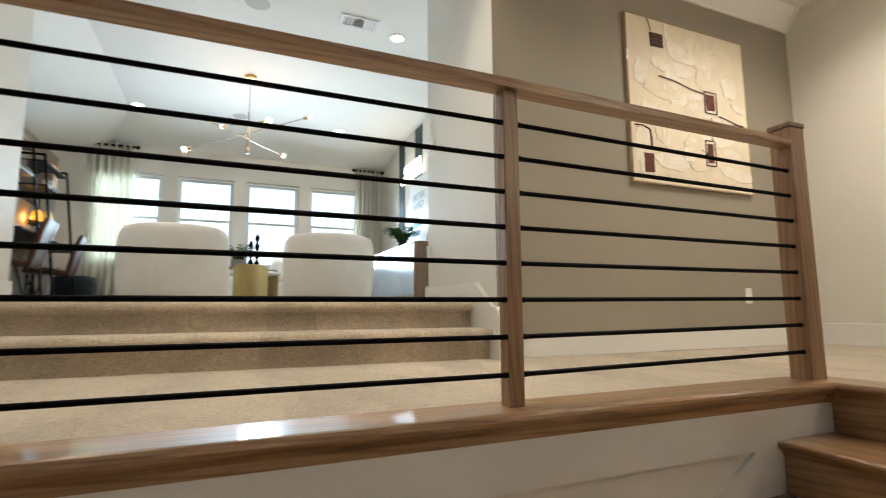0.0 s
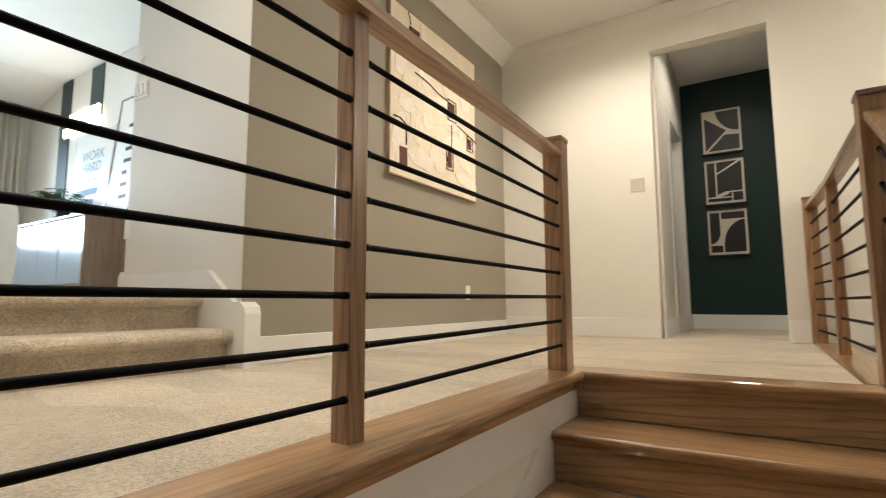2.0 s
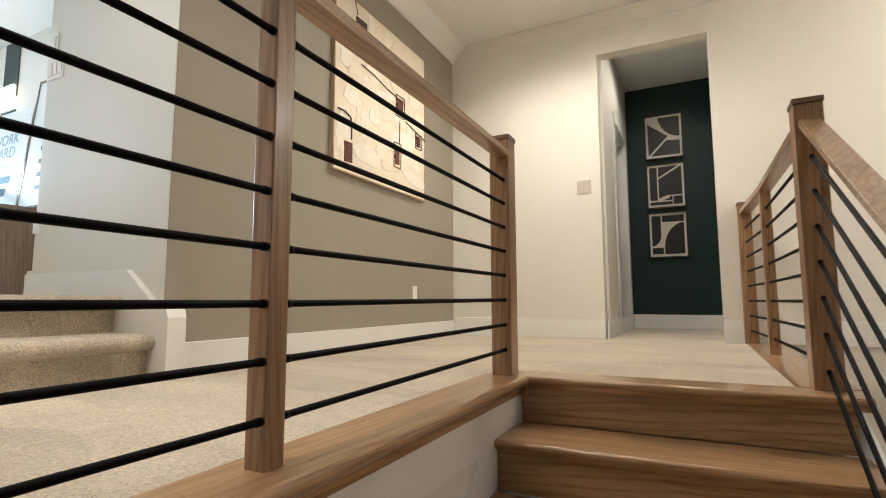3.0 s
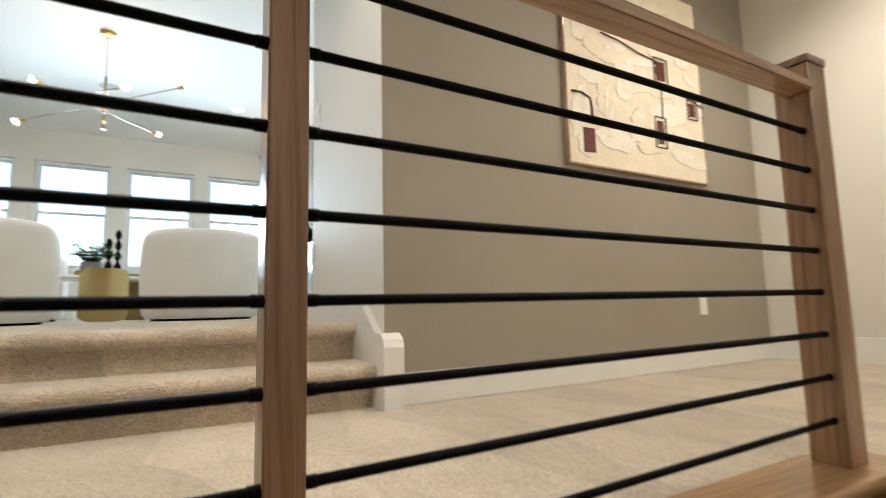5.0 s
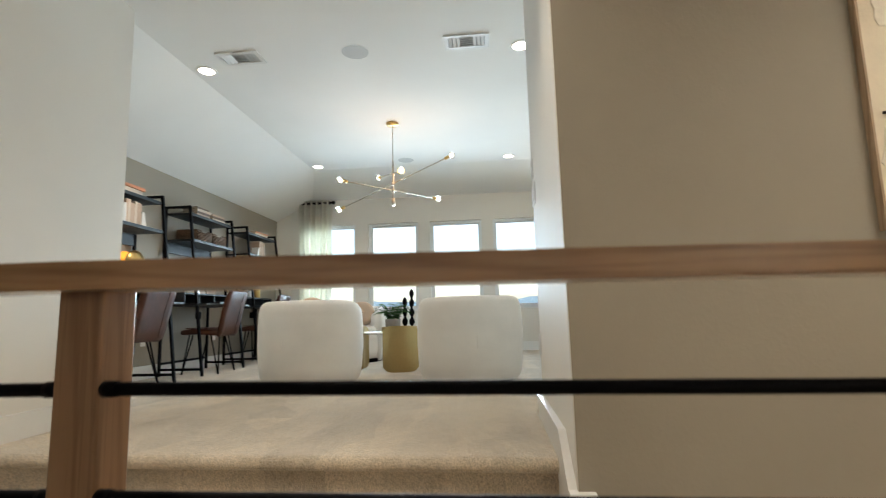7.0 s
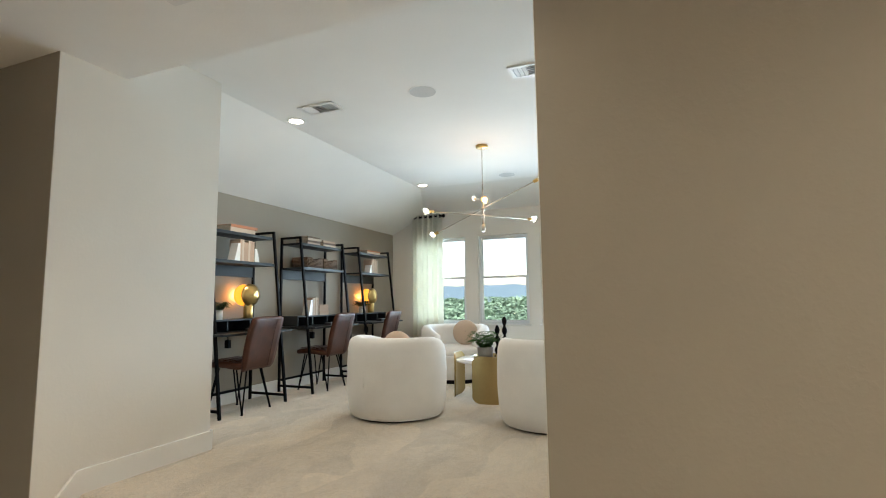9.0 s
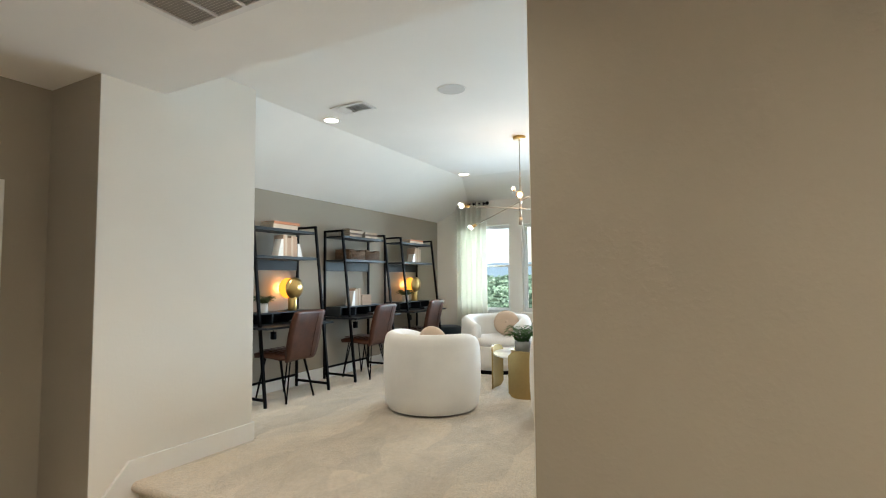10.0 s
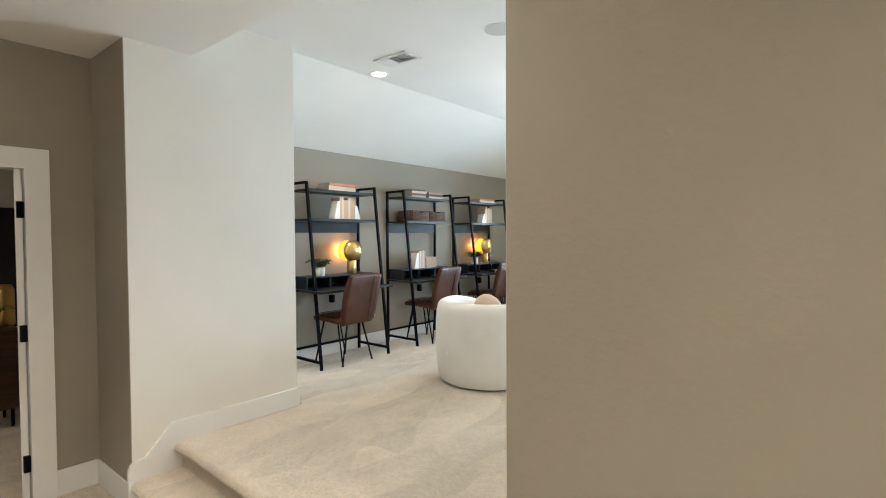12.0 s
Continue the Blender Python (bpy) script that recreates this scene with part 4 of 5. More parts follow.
def upright_row(x, y, z, n, cover, h=0.225, t=0.028, depth=0.14, seed=0):
    rnd = random.Random(seed)
    for i in range(n):
        hh = h * rnd.uniform(0.90, 1.04)
        # standing: spine towards the room
        bt = thing("book", "tan cloth-bound book standing upright on a black shelf", "book", pose(x, y, z), "books on the desks")
        bm = bmesh.new()
        box(bm, -depth, 0, 0, 0.002, 0, hh)
        box(bm, -depth, 0, t - 0.002, t, 0, hh)
        box(bm, 0, 0.003, 0, t, 0, hh)
        part("cover", bm, cover[i % len(cover)], bt)
        bm = bmesh.new()
        box(bm, -depth + 0.004, 0, 0.002, t - 0.002, 0.003, hh - 0.004)
        part("pages", bm, M_PAPER, bt)
        y += t + 0.001
    return y


def bookend(x, y, z, flip, h=0.19):
    bm = bmesh.new()
    s = -1 if flip else 1
    prism(bm, [(y, z), (y + s * 0.075, z), (y + s * 0.075, z + h), (y + s * 0.045, z + h)], "x", x - 0.10, x)
    bmesh.ops.bevel(bm, geom=bm.edges[:], offset=0.002, segments=1, affect="EDGES")
    single("bookend", bm, M_MARBLE, "white marble wedge bookend beside upright books", "bookend", group="white bookends")


XS = -4.14
# desk one
flat_stack(XS - 0.005, DESKS[0] + 0.30, SH1, [(M_BOOK_BEIGE, 0.052), (M_BOOK_RUST, 0.028)], 0.36, 0.20, seed=1)
bookend(XS, DESKS[0] + 0.36, SH2, False)
ye = upright_row(XS - 0.01, DESKS[0] + 0.437, SH2, 7, [M_BOOK_TAN, M_BOOK_BEIGE, M_BOOK_TAN], seed=2)
bookend(XS, ye + 0.077, SH2, True, 0.15)
# desk two
flat_stack(XS - 0.005, DESKS[1] + 0.18, SH1, [(M_BOOK_TAN, 0.028), (M_BOOK_DARK, 0.024), (M_BOOK_BEIGE, 0.027), (M_BOOK_DARK, 0.022)], 0.26, 0.18, seed=3)
flat_stack(XS - 0.005, DESKS[1] + 0.50, SH1, [(M_BOOK_BEIGE, 0.028), (M_BOOK_DARK, 0.026), (M_BOOK_TAN, 0.026)], 0.26, 0.18, seed=4)
bookend(-4.16, DESKS[1] + 0.24, CUB, False)
ye = upright_row(-4.17, DESKS[1] + 0.318, CUB, 5, [M_BOOK_TAN, M_BOOK_BEIGE], 0.215, 0.025, seed=5)
flat_stack(-4.165, ye + 0.012, CUB, [(M_BOOK_TAN, 0.026)] * 5, 0.20, 0.16, seed=6)
# desk three
flat_stack(XS - 0.005, DESKS[2] + 0.30, SH1, [(M_BOOK_BEIGE, 0.035), (M_BOOK_RUST, 0.02)], 0.36, 0.20, seed=7)
bookend(XS, DESKS[2] + 0.36, SH2, False, 0.13)
upright_row(XS - 0.01, DESKS[2] + 0.437, SH2, 6, [M_BOOK_TAN, M_BOOK_BEIGE], seed=8)


def basket(y, z):
    b = thing("storage_basket", "dark woven basket with a dipped front rim on a black shelf", "basket", pose(-4.255, y, z), "woven baskets")
    bm = bmesh.new()
    w, d, h, t = 0.15, 0.115, 0.135, 0.012
    for s in (-1, 1):
        prism(bm, [(-w, 0), (w, 0), (w, h), (w * 0.5, h), (w * 0.25, h - 0.030), (-w * 0.25, h - 0.030), (-w * 0.5, h), (-w, h)], "x", s * d - t / 2, s * d + t / 2)
        box(bm, -d + t / 2, d - t / 2, s * w - t / 2, s * w + t / 2, 0, h)
    box(bm, -d + t / 2, d - t / 2, -w + t / 2, w - t / 2, 0.001, 0.010)
    for k in range(7):                                  # woven courses
        z0 = 0.008 + 0.016 * k
        for s in (-1, 1):
            cyl(bm, (s * (d + t / 2), -w, z0), (s * (d + t / 2), w, z0), 0.006, seg=6)
            if k < 6:
                cyl(bm, (-d, s * (w + t / 2), z0), (d, s * (w + t / 2), z0), 0.006, seg=6)
    part("weave", bm, M_WICKER, b)


basket(DESKS[1] + 0.33, SH2)
basket(DESKS[1] + 0.65, SH2)

# ---- brass desk lamps ----
M_AMBER, _nt, _b = shader("amber_glass_lit")
_b.inputs["Base Color"].default_value = (1.0, 0.42, 0.05, 1)
_b.inputs["Roughness"].default_value = 0.2
_b.inputs["Emission Color"].default_value = (1.0, 0.40, 0.04, 1)
_b.inputs["Emission Strength"].default_value = 0.5


def disc_lamp(x, y, z):
    lp = thing("table_lamp", "lit brass lamp with a dished disc and amber globe", "lamp", pose(x, y, z, 0, 0, -6), "brass desk lamps")
    bm = bmesh.new()
    lathe(bm, [(0.001, 0.0), (0.046, 0.0), (0.048, 0.004), (0.048, 0.145), (0.044, 0.15), (0.001, 0.15)], 32)
    part("base", bm, M_BRASS, lp)
    zc = 0.245
    bm = bmesh.new()
    lathe(bm, [(0.001, 0.052), (0.03, 0.047), (0.080, 0.031), (0.116, 0.006), (0.118, 0.0), (0.114, 0.001), (0.078, 0.026), (0.03, 0.042), (0.001, 0.047)], 40)
    bmesh.ops.transform(bm, matrix=pose(0.030, 0, zc, 0, 90, 0), verts=bm.verts[:])
    part("disc", bm, M_BRASS, lp, "dished brass disc", smooth=True)
    bm = bmesh.new()
    prof = [(max(0.001, 0.114 * math.cos(radians(a))), 0.055 * math.sin(radians(a))) for a in range(-90, 30, 8)]
    lathe(bm, prof, 32)
    bmesh.ops.transform(bm, matrix=pose(-0.080, 0, zc, 0, 90, 0), verts=bm.verts[:])
    part("globe", bm, M_AMBER, lp, "glowing amber glass", smooth=True)
    point_lamp("desk_lamp_glow", (pose(x, y, z, 0, 0, -6) @ Vector((-0.165, -0.02, zc))), 0.5, (1.0, 0.55, 0.20), 0.025)
    tail = bmesh.new()
    tube(tail, [(-0.04, 0, 0.01), (-0.09, 0.02, 0.006), (-0.13, 0.03, 0.006)], 0.003, 6)
    part("cord", tail, M_BLACK, lp)


disc_lamp(-4.22, DESKS[0] + 0.65, CUB)
disc_lamp(-4.22, DESKS[2] + 0.54, CUB)

small_pot = [(0.044, 0.0), (0.048, 0.004), (0.050, 0.098), (0.044, 0.098), (0.043, 0.05), (0.001, 0.05)]
potted_plant("potted_ivy", "small trailing plant in a white pot on a black desk", pose(-4.20, DESKS[0] + 0.22, CUB), small_pot, M_WHITEPOT, 44, 0.13, 0.046, M_LEAF2, 5, "small desk plants", 0.09)
potted_plant("potted_ivy", "small trailing plant in a white pot on a black desk", pose(-4.20, DESKS[2] + 0.25, CUB), small_pot, M_WHITEPOT, 44, 0.13, 0.046, M_LEAF2, 6, "small desk plants", 0.09)


# ---- desk chairs ----
def leather(name, color):
    m, nt, b = shader(name)
    v = coords(nt)
    c = ramp(nt, noise_tex(nt, v, 7, 4), [(0.3, tint(color, 0.65)), (0.55, color), (0.75, tint(color, 1.35))])
    nt.links.new(c, b.inputs["Base Color"])
    b.inputs["Roughness"].default_value = 0.50
    b.inputs["Specular IOR Level"].default_value = 0.35
    vo = node(nt, "ShaderNodeTexVoronoi", Scale=260.0)
    nt.links.new(v, vo.inputs["Vector"])
    bumped(nt, b, vo.outputs["Distance"], 0.25, 0.0008)
    return m


M_LEATHER = leather("brown_leather", (0.074, 0.023, 0.010))


def padded(bm, prof, half, thick, bulge=0.0, nw=10):
    """An upholstered panel swept along a side profile of (x, z, width factor)."""
    n = len(prof)
    rows = []
    for i, (x, z, wf) in enumerate(prof):
        a = prof[max(0, i - 1)]
        b = prof[min(n - 1, i + 1)]
        d = Vector((b[0] - a[0], 0, b[1] - a[1])).normalized()
        nrm = Vector((d.z, 0, -d.x))
        end = min(i, n - 1 - i)
        tk = thick * (0.45 if end == 0 else 0.85 if end == 1 else 1.0)
        ring = []
        for s in (1, -1):
            for k in range(nw + 1):
                u = (k / nw * 2 - 1) * s
                prof_t = tk / 2 * (1 - 0.35 * abs(u) ** 4)
                off = nrm * (prof_t * s) + nrm * (bulge * (u * u - 0.35))
                ring.append(bm.verts.new(Vector((x, u * half * wf, z)) + off))
        rows.append(ring)
    for p, q in zip(rows, rows[1:]):
        m = len(p)
        for k in range(m):
            bm.faces.new((p[k], p[(k + 1) % m], q[(k + 1) % m], q[k]))
    bm.faces.new(rows[0])
    bm.faces.new(rows[-1][::-1])


def desk_chair(y, rot=0, x=-4.06):
    c = thing("desk_chair", "brown leather side chair with thin hairpin legs at a desk", "chair", pose(x, y, Z1, 0, 0, rot), "leather desk chairs")
    bm = bmesh.new()
    padded(bm, [(-0.25, 0.435, 0.86), (-0.235, 0.450, 0.95), (-0.12, 0.462, 1.0), (0.0, 0.455, 1.0), (0.10, 0.440, 1.0), (0.165, 0.435, 0.98)], 0.225, 0.075)
    part("seat", bm, M_LEATHER, c, smooth=True)
    bm = bmesh.new()
    padded(bm, [(0.155, 0.405, 0.90), (0.172, 0.440, 0.97), (0.192, 0.52, 1.0), (0.220, 0.65, 1.03), (0.254, 0.79, 1.02), (0.290, 0.888, 0.98), (0.298, 0.906, 0.92)], 0.226, 0.062, 0.014)
    part("backrest", bm, M_LEATHER, c, smooth=True)
    bm = bmesh.new()
    tube(bm, [(0.206, 0.12, 0.43), (0.228, 0.12, 0.53), (0.255, 0.12, 0.65), (0.288, 0.12, 0.78), (0.316, 0.12, 0.875)], 0.003, 6)
    part("seam", bm, M_LEATHER, c)
    for k in range(5):
        bm = bmesh.new()
        cyl(bm, (-0.20 + 0.07 * k, -0.19, 0.496 if k < 3 else 0.492), (-0.20 + 0.07 * k, 0.19, 0.496 if k < 3 else 0.492), 0.005, seg=6)
        part("stitching", bm, M_LEATHER, c)
    for sx, sy in ((-1, -1), (-1, 1), (1, -1), (1, 1)):
        bm = bmesh.new()
        foot = (0.20 * sx - 0.02, 0.205 * sy, 0.0)
        cyl(bm, (0.10 * sx - 0.03, 0.165 * sy, 0.42), foot, 0.0075, seg=10)
        cyl(bm, (0.17 * sx - 0.03, 0.105 * sy, 0.42), (foot[0], foot[1], 0.012), 0.0075, seg=10)
        cyl(bm, foot, (foot[0], foot[1], 0.012), 0.012, seg=10)
        part("leg", bm, M_BLACK, c)
    return c


desk_chair(DESKS[0] + 0.42, 4)
desk_chair(DESKS[1] + 0.42, 4)
desk_chair(DESKS[2] + 0.42, 4)

bm = bmesh.new()
lathe(bm, [(0.16, 0.0), (0.215, 0.01), (0.26, 0.06), (0.265, 0.36), (0.245, 0.43), (0.17, 0.455), (0.001, 0.46)], 40)
single("pouf", bm, M_DARKCLOTH, "round black fabric pouf beside the curtain", "ottoman", pose(-4.01, 7.14, Z1), smooth=True)


# ---- large relief painting on the taupe wall ----
M_CANVAS = plain("cream_impasto_paint", (0.80, 0.71, 0.56), 0.75, var=0.05, coarse=9, fine=35, bump=0.5, depth=0.006)
M_IMPASTO = plain("pale_impasto_strokes", (0.84, 0.78, 0.67), 0.7, var=0.05, coarse=14, fine=45, bump=0.6, depth=0.006)
M_MAROON = plain("maroon_paint", (0.115, 0.022, 0.014), 0.6, var=0.25, coarse=40)
M_INK = plain("dark_brown_line_paint", (0.030, 0.013, 0.010), 0.6, var=0.1)
M_EDGE = oak("pale_canvas_frame", "z", (0.52, 0.38, 0.25), (0.40, 0.28, 0.17), 0.6)
AX0, AX1, AZ0, AZ1, AY = 0.440, 1.648, 1.197, 2.440, 1.295
art = thing("relief_painting", "cream textured abstract painting with maroon blocks on the taupe wall", "painting")
bm = bmesh.new()
rbox(bm, AX0 + 0.008, AX1 - 0.008, AY + 0.004, 1.3295, AZ0 + 0.008, AZ1 - 0.008, 0.004)
part("canvas", bm, M_CANVAS, art)
bm = bmesh.new()
for a in ((AX0, AX0 + 0.008, AZ0, AZ1), (AX1 - 0.008, AX1, AZ0, AZ1), (AX0 + 0.008, AX1 - 0.008, AZ0, AZ0 + 0.008), (AX0 + 0.008, AX1 - 0.008, AZ1 - 0.008, AZ1)):
    box(bm, a[0], a[1], AY + 0.002, 1.3295, a[2], a[3])
part("frame", bm, M_EDGE, art, "thin pale wooden edge")


def art_at(u, v):
    return AX0 + u * (AX1 - AX0), AZ1 - v * (AZ1 - AZ0)


rnd = random.Random(11)
for k in range(46):                                   # palette-knife strokes
    u, v = rnd.uniform(0.08, 0.92), rnd.uniform(0.06, 0.94)
    w, h = rnd.uniform(0.06, 0.20), rnd.uniform(0.03, 0.08)
    if rnd.random() < 0.3:
        w, h = h, w
    cx, cz = art_at(u, v)
    tilt = rnd.uniform(-0.35, 0.25)
    bm = bmesh.new()
    n = 18
    c0 = bm.verts.new((cx, AY + 0.0016, cz))
    ring, foot = [], []
    for i in range(n):
        a = 2 * math.pi * i / n
        q = 1 + rnd.uniform(-0.16, 0.16)
        dx, dz = w * q * math.cos(a), h * q * (1 if math.sin(a) > 0 else 0.8) * math.sin(a)
        x = min(AX1 - 0.014, max(AX0 + 0.014, cx + dx * math.cos(tilt) - dz * math.sin(tilt)))
        z = min(AZ1 - 0.014, max(AZ0 + 0.014, cz + dx * math.sin(tilt) + dz * math.cos(tilt)))
        ring.append(bm.verts.new((x, AY + 0.0012 - 0.0022 * (i % 7 < 4), z)))
        foot.append(bm.verts.new((x + 0.002 * math.cos(a), AY + 0.006, z + 0.002 * math.sin(a))))
    for i in range(n):
        j = (i + 1) % n
        bm.faces.new((c0, ring[i], ring[j]))
        bm.faces.new((ring[i], foot[i], foot[j], ring[j]))
    part("paint_stroke", bm, M_IMPASTO if k % 3 else M_CANVAS, art)


def ink_line(points, w=0.007):
    bm = bmesh.new()
    pts = [Vector((art_at(u, v)[0], AY - 0.004, art_at(u, v)[1])) for u, v in points]
    for p, q in zip(pts, pts[1:]):
        cyl(bm, p, q, w / 2, seg=6)
    part("painted_line", bm, M_INK, art)


def ink_block(u, v, w, h, pale=False, stripes=False, open_left=0.0):
    x, z = art_at(u, v)
    bm = bmesh.new()
    prism(bm, [(x - w * 0.46, z - h * 0.5), (x + w * 0.5, z - h * 0.46), (x + w * 0.47, z + h * 0.5), (x - w * 0.5, z + h * 0.48)], "y", AY - 0.004, AY + 0.006)
    ob = part("painted_block", bm, M_INK if stripes else M_MAROON, art)
    if stripes:
        for k in range(3):
            bm = bmesh.new()
            zz = z + h * (0.3 - 0.28 * k)
            box(bm, x - w * 0.4, x + w * 0.4, AY - 0.007, AY - 0.003, zz - 0.006, zz + 0.006)
            part("stripe", bm, M_MAROON, ob)
    if pale:
        e = 0.022
        o = [(u - (w / 2 + e) / 1.264, v - (h / 2 + e) / 1.255), (u + (w / 2 + e) / 1.264, v - (h / 2 + e) / 1.255), (u + (w / 2 + e) / 1.264, v + (h / 2 + e) / 1.255), (u - (w / 2 + e) / 1.264, v + (h / 2 + e) / 1.255)]
        ink_line(o + o[:1])


ink_block(0.235, 0.135, 0.125, 0.105, stripes=True)
ink_line([(0.165, 0.015), (0.18, 0.05), (0.19, 0.085)])
ink_line([(0.235, 0.355), (0.36, 0.365), (0.50, 0.395), (0.63, 0.41)], 0.009)
ink_block(0.66, 0.455, 0.085, 0.125, pale=True)
ink_line([(0.73, 0.53), (0.86, 0.555), (0.995, 0.585)], 0.009)
ink_block(0.90, 0.615, 0.055, 0.085, pale=True)
ink_line([(0.655, 0.55), (0.655, 0.63), (0.65, 0.70)])
ink_block(0.63, 0.775, 0.060, 0.15, pale=True)
ink_line([(0.03, 0.675), (0.09, 0.672), (0.14, 0.690), (0.15, 0.74), (0.15, 0.81)], 0.010)
ink_block(0.125, 0.885, 0.088, 0.14)

# ---- outlets and switches ----
def plate(name, label, m, w, h, holes, rockers, mat=M_PLATE):
    """A wall plate lying in the local xz plane, its face towards -y."""
    p = thing(name, label, "switch" if rockers else "outlet", m)
    bm = bmesh.new()
    rbox(bm, -w / 2, w / 2, -0.006, -0.0005, -h / 2, h / 2, 0.0025)
    part("cover", bm, mat, p)
    for x, z, ww, hh in holes:
        bm = bmesh.new()
        if rockers:
            prism(bm, [(-0.0065, z - hh / 2), (-0.0062, z - hh / 2), (-0.0062, z + hh / 2), (-0.010, z + hh / 2)], "x", x - ww / 2, x + ww / 2)
        else:
            rbox(bm, x - ww / 2, x + ww / 2, -0.0085, -0.0062, z - hh / 2, z + hh / 2, 0.001)
        part("rocker" if rockers else "receptacle", bm, mat, p)
        if rockers:
            # Grey strips draw the shade in the slit round each rocker.
            bm = bmesh.new()
            for a in ((x - ww / 2 - 0.004, x - ww / 2, z - hh / 2, z + hh / 2), (x + ww / 2, x + ww / 2 + 0.004, z - hh / 2, z + hh / 2), (x - ww / 2, x + ww / 2, z - hh / 2 - 0.004, z - hh / 2), (x - ww / 2, x + ww / 2, z + hh / 2, z + hh / 2 + 0.004)):
                box(bm, a[0], a[1], -0.0068, -0.0061, a[2], a[3])
            part("rocker_gap_shade", bm, M_SHADOW, p, "thin grey strips drawn as the shaded gap round a rocker")


plate("wall_outlet", "white double outlet low on the taupe wall", pose(1.535, 1.33, 0.425), 0.072, 0.116, [(0, 0.026, 0.034, 0.030), (0, -0.026, 0.034, 0.030)], False)
plate("light_switch", "almond double rocker switch on the cream wall", pose(2.27, 0.095, 1.32, 0, 0, -90), 0.116, 0.116, [(-0.023, 0, 0.034, 0.068), (0.023, 0, 0.034, 0.068)], True, M_ALMOND)
plate("light_switch", "white triple rocker switch on the cream return wall", pose(-0.618, 2.34, 1.62, 0, 0, -90), 0.162, 0.116, [(-0.046, 0, 0.034, 0.068), (0, 0, 0.034, 0.068), (0.046, 0, 0.034, 0.068)], True)
plate("light_switch", "white single rocker switch on the cream return wall", pose(-0.618, 2.37, 1.775, 0, 0, -90), 0.072, 0.116, [(0, 0, 0.034, 0.068)], True)
plate("wall_outlet", "white double outlet on the cream return wall", pose(-0.618, 2.40, 0.78, 0, 0, -90), 0.072, 0.116, [(0, 0.026, 0.034, 0.030), (0, -0.026, 0.034, 0.030)], False)
for yy in (4.40, 5.73):
    plate("wall_outlet", "white double outlet on the taupe wall behind the desks", pose(-4.43, yy, 0.78, 0, 0, 90), 0.072, 0.116, [(0, 0.026, 0.034, 0.030), (0, -0.026, 0.034, 0.030)], False)

# ---- three framed prints in the hallway ----
M_SILVER = plain("champagne_frame", (0.52, 0.47, 0.41), 0.4, 0.3, var=0.05)
M_PRINTBLACK = plain("black_print_paper", (0.008, 0.008, 0.009), 0.5, var=0.1)
M_PRINTPALE = plain("pale_print_paper", (0.66, 0.59, 0.51), 0.7, var=0.04)


def hall_print(zc, shapes):
    """A framed print on the green wall; shapes are black outlines in 0 to 1 across and up on cream paper."""
    W, H = 0.40, 0.515
    f = thing("framed_print", "black geometric shapes on cream paper in a thin black frame", "framed picture", pose(4.15, -0.462, zc, 0, 0, -90), "prints in the hallway")
    bm = bmesh.new()
    box(bm, -W / 2 + 0.006, W / 2 - 0.006, -0.020, -0.0005, -H / 2 + 0.006, H / 2 - 0.006)
    part("print", bm, M_PRINTPALE, f)
    bm = bmesh.new()
    for a in ((-W / 2, -W / 2 + 0.011, -H / 2, H / 2), (W / 2 - 0.011, W / 2, -H / 2, H / 2), (-W / 2 + 0.011, W / 2 - 0.011, -H / 2, -H / 2 + 0.011), (-W / 2 + 0.011, W / 2 - 0.011, H / 2 - 0.011, H / 2)):
        box(bm, a[0], a[1], -0.038, -0.002, a[2], a[3])
    part("frame", bm, M_PRINTBLACK, f)
    for s in shapes:
        bm = bmesh.new()
        prism(bm, [((u - 0.5) * (W - 0.030), (v - 0.5) * (H - 0.030)) for u, v in s], "y", -0.0225, -0.0202)
        part("shape", bm, M_PRINTBLACK, f)


def arc(cx, cy, r, a0, a1, n=12):
    return [(cx + r * math.cos(radians(a0 + (a1 - a0) * i / n)), cy + r * math.sin(radians(a0 + (a1 - a0) * i / n))) for i in range(n + 1)]


bar = lambda x0, y0, x1, y1: [(x0, y0), (x1, y0), (x1, y1), (x0, y1)]
hall_print(2.232, [[(0.95, 0.96)] + arc(0.95, 1.10, 0.62, 193, 270), [(0.05, 0.84), (0.62, 0.50), (0.06, 0.06)], [(0.13, 0.05), (0.95, 0.05), (0.95, 0.38), (0.57, 0.40)]])
hall_print(1.660, [bar(0.05, 0.16, 0.26, 0.95), [(0.30, 0.95), (0.86, 0.96), (0.30, 0.70)], [(0.30, 0.66), (0.95, 0.95), (0.95, 0.27), (0.52, 0.27), (0.30, 0.20)], bar(0.70, 0.05, 0.95, 0.24), [(0.40, 0.15)] + arc(0.67, 0.15, 0.10, 150, 90, 6) + [(0.67, 0.15)], bar(0.05, 0.05, 0.67, 0.12)])
hall_print(1.098, [[(0.05, 0.95), (0.31, 0.95)] + arc(0.05, 0.50, 0.26, 0, -80, 8) + [(0.05, 0.24)], bar(0.35, 0.80, 0.95, 0.95), [(0.95, 0.05)] + [(0.95, 0.76)] + arc(0.98, 0.20, 0.58, 95, 178) + [(0.40, 0.05)], bar(0.05, 0.05, 0.36, 0.20)])

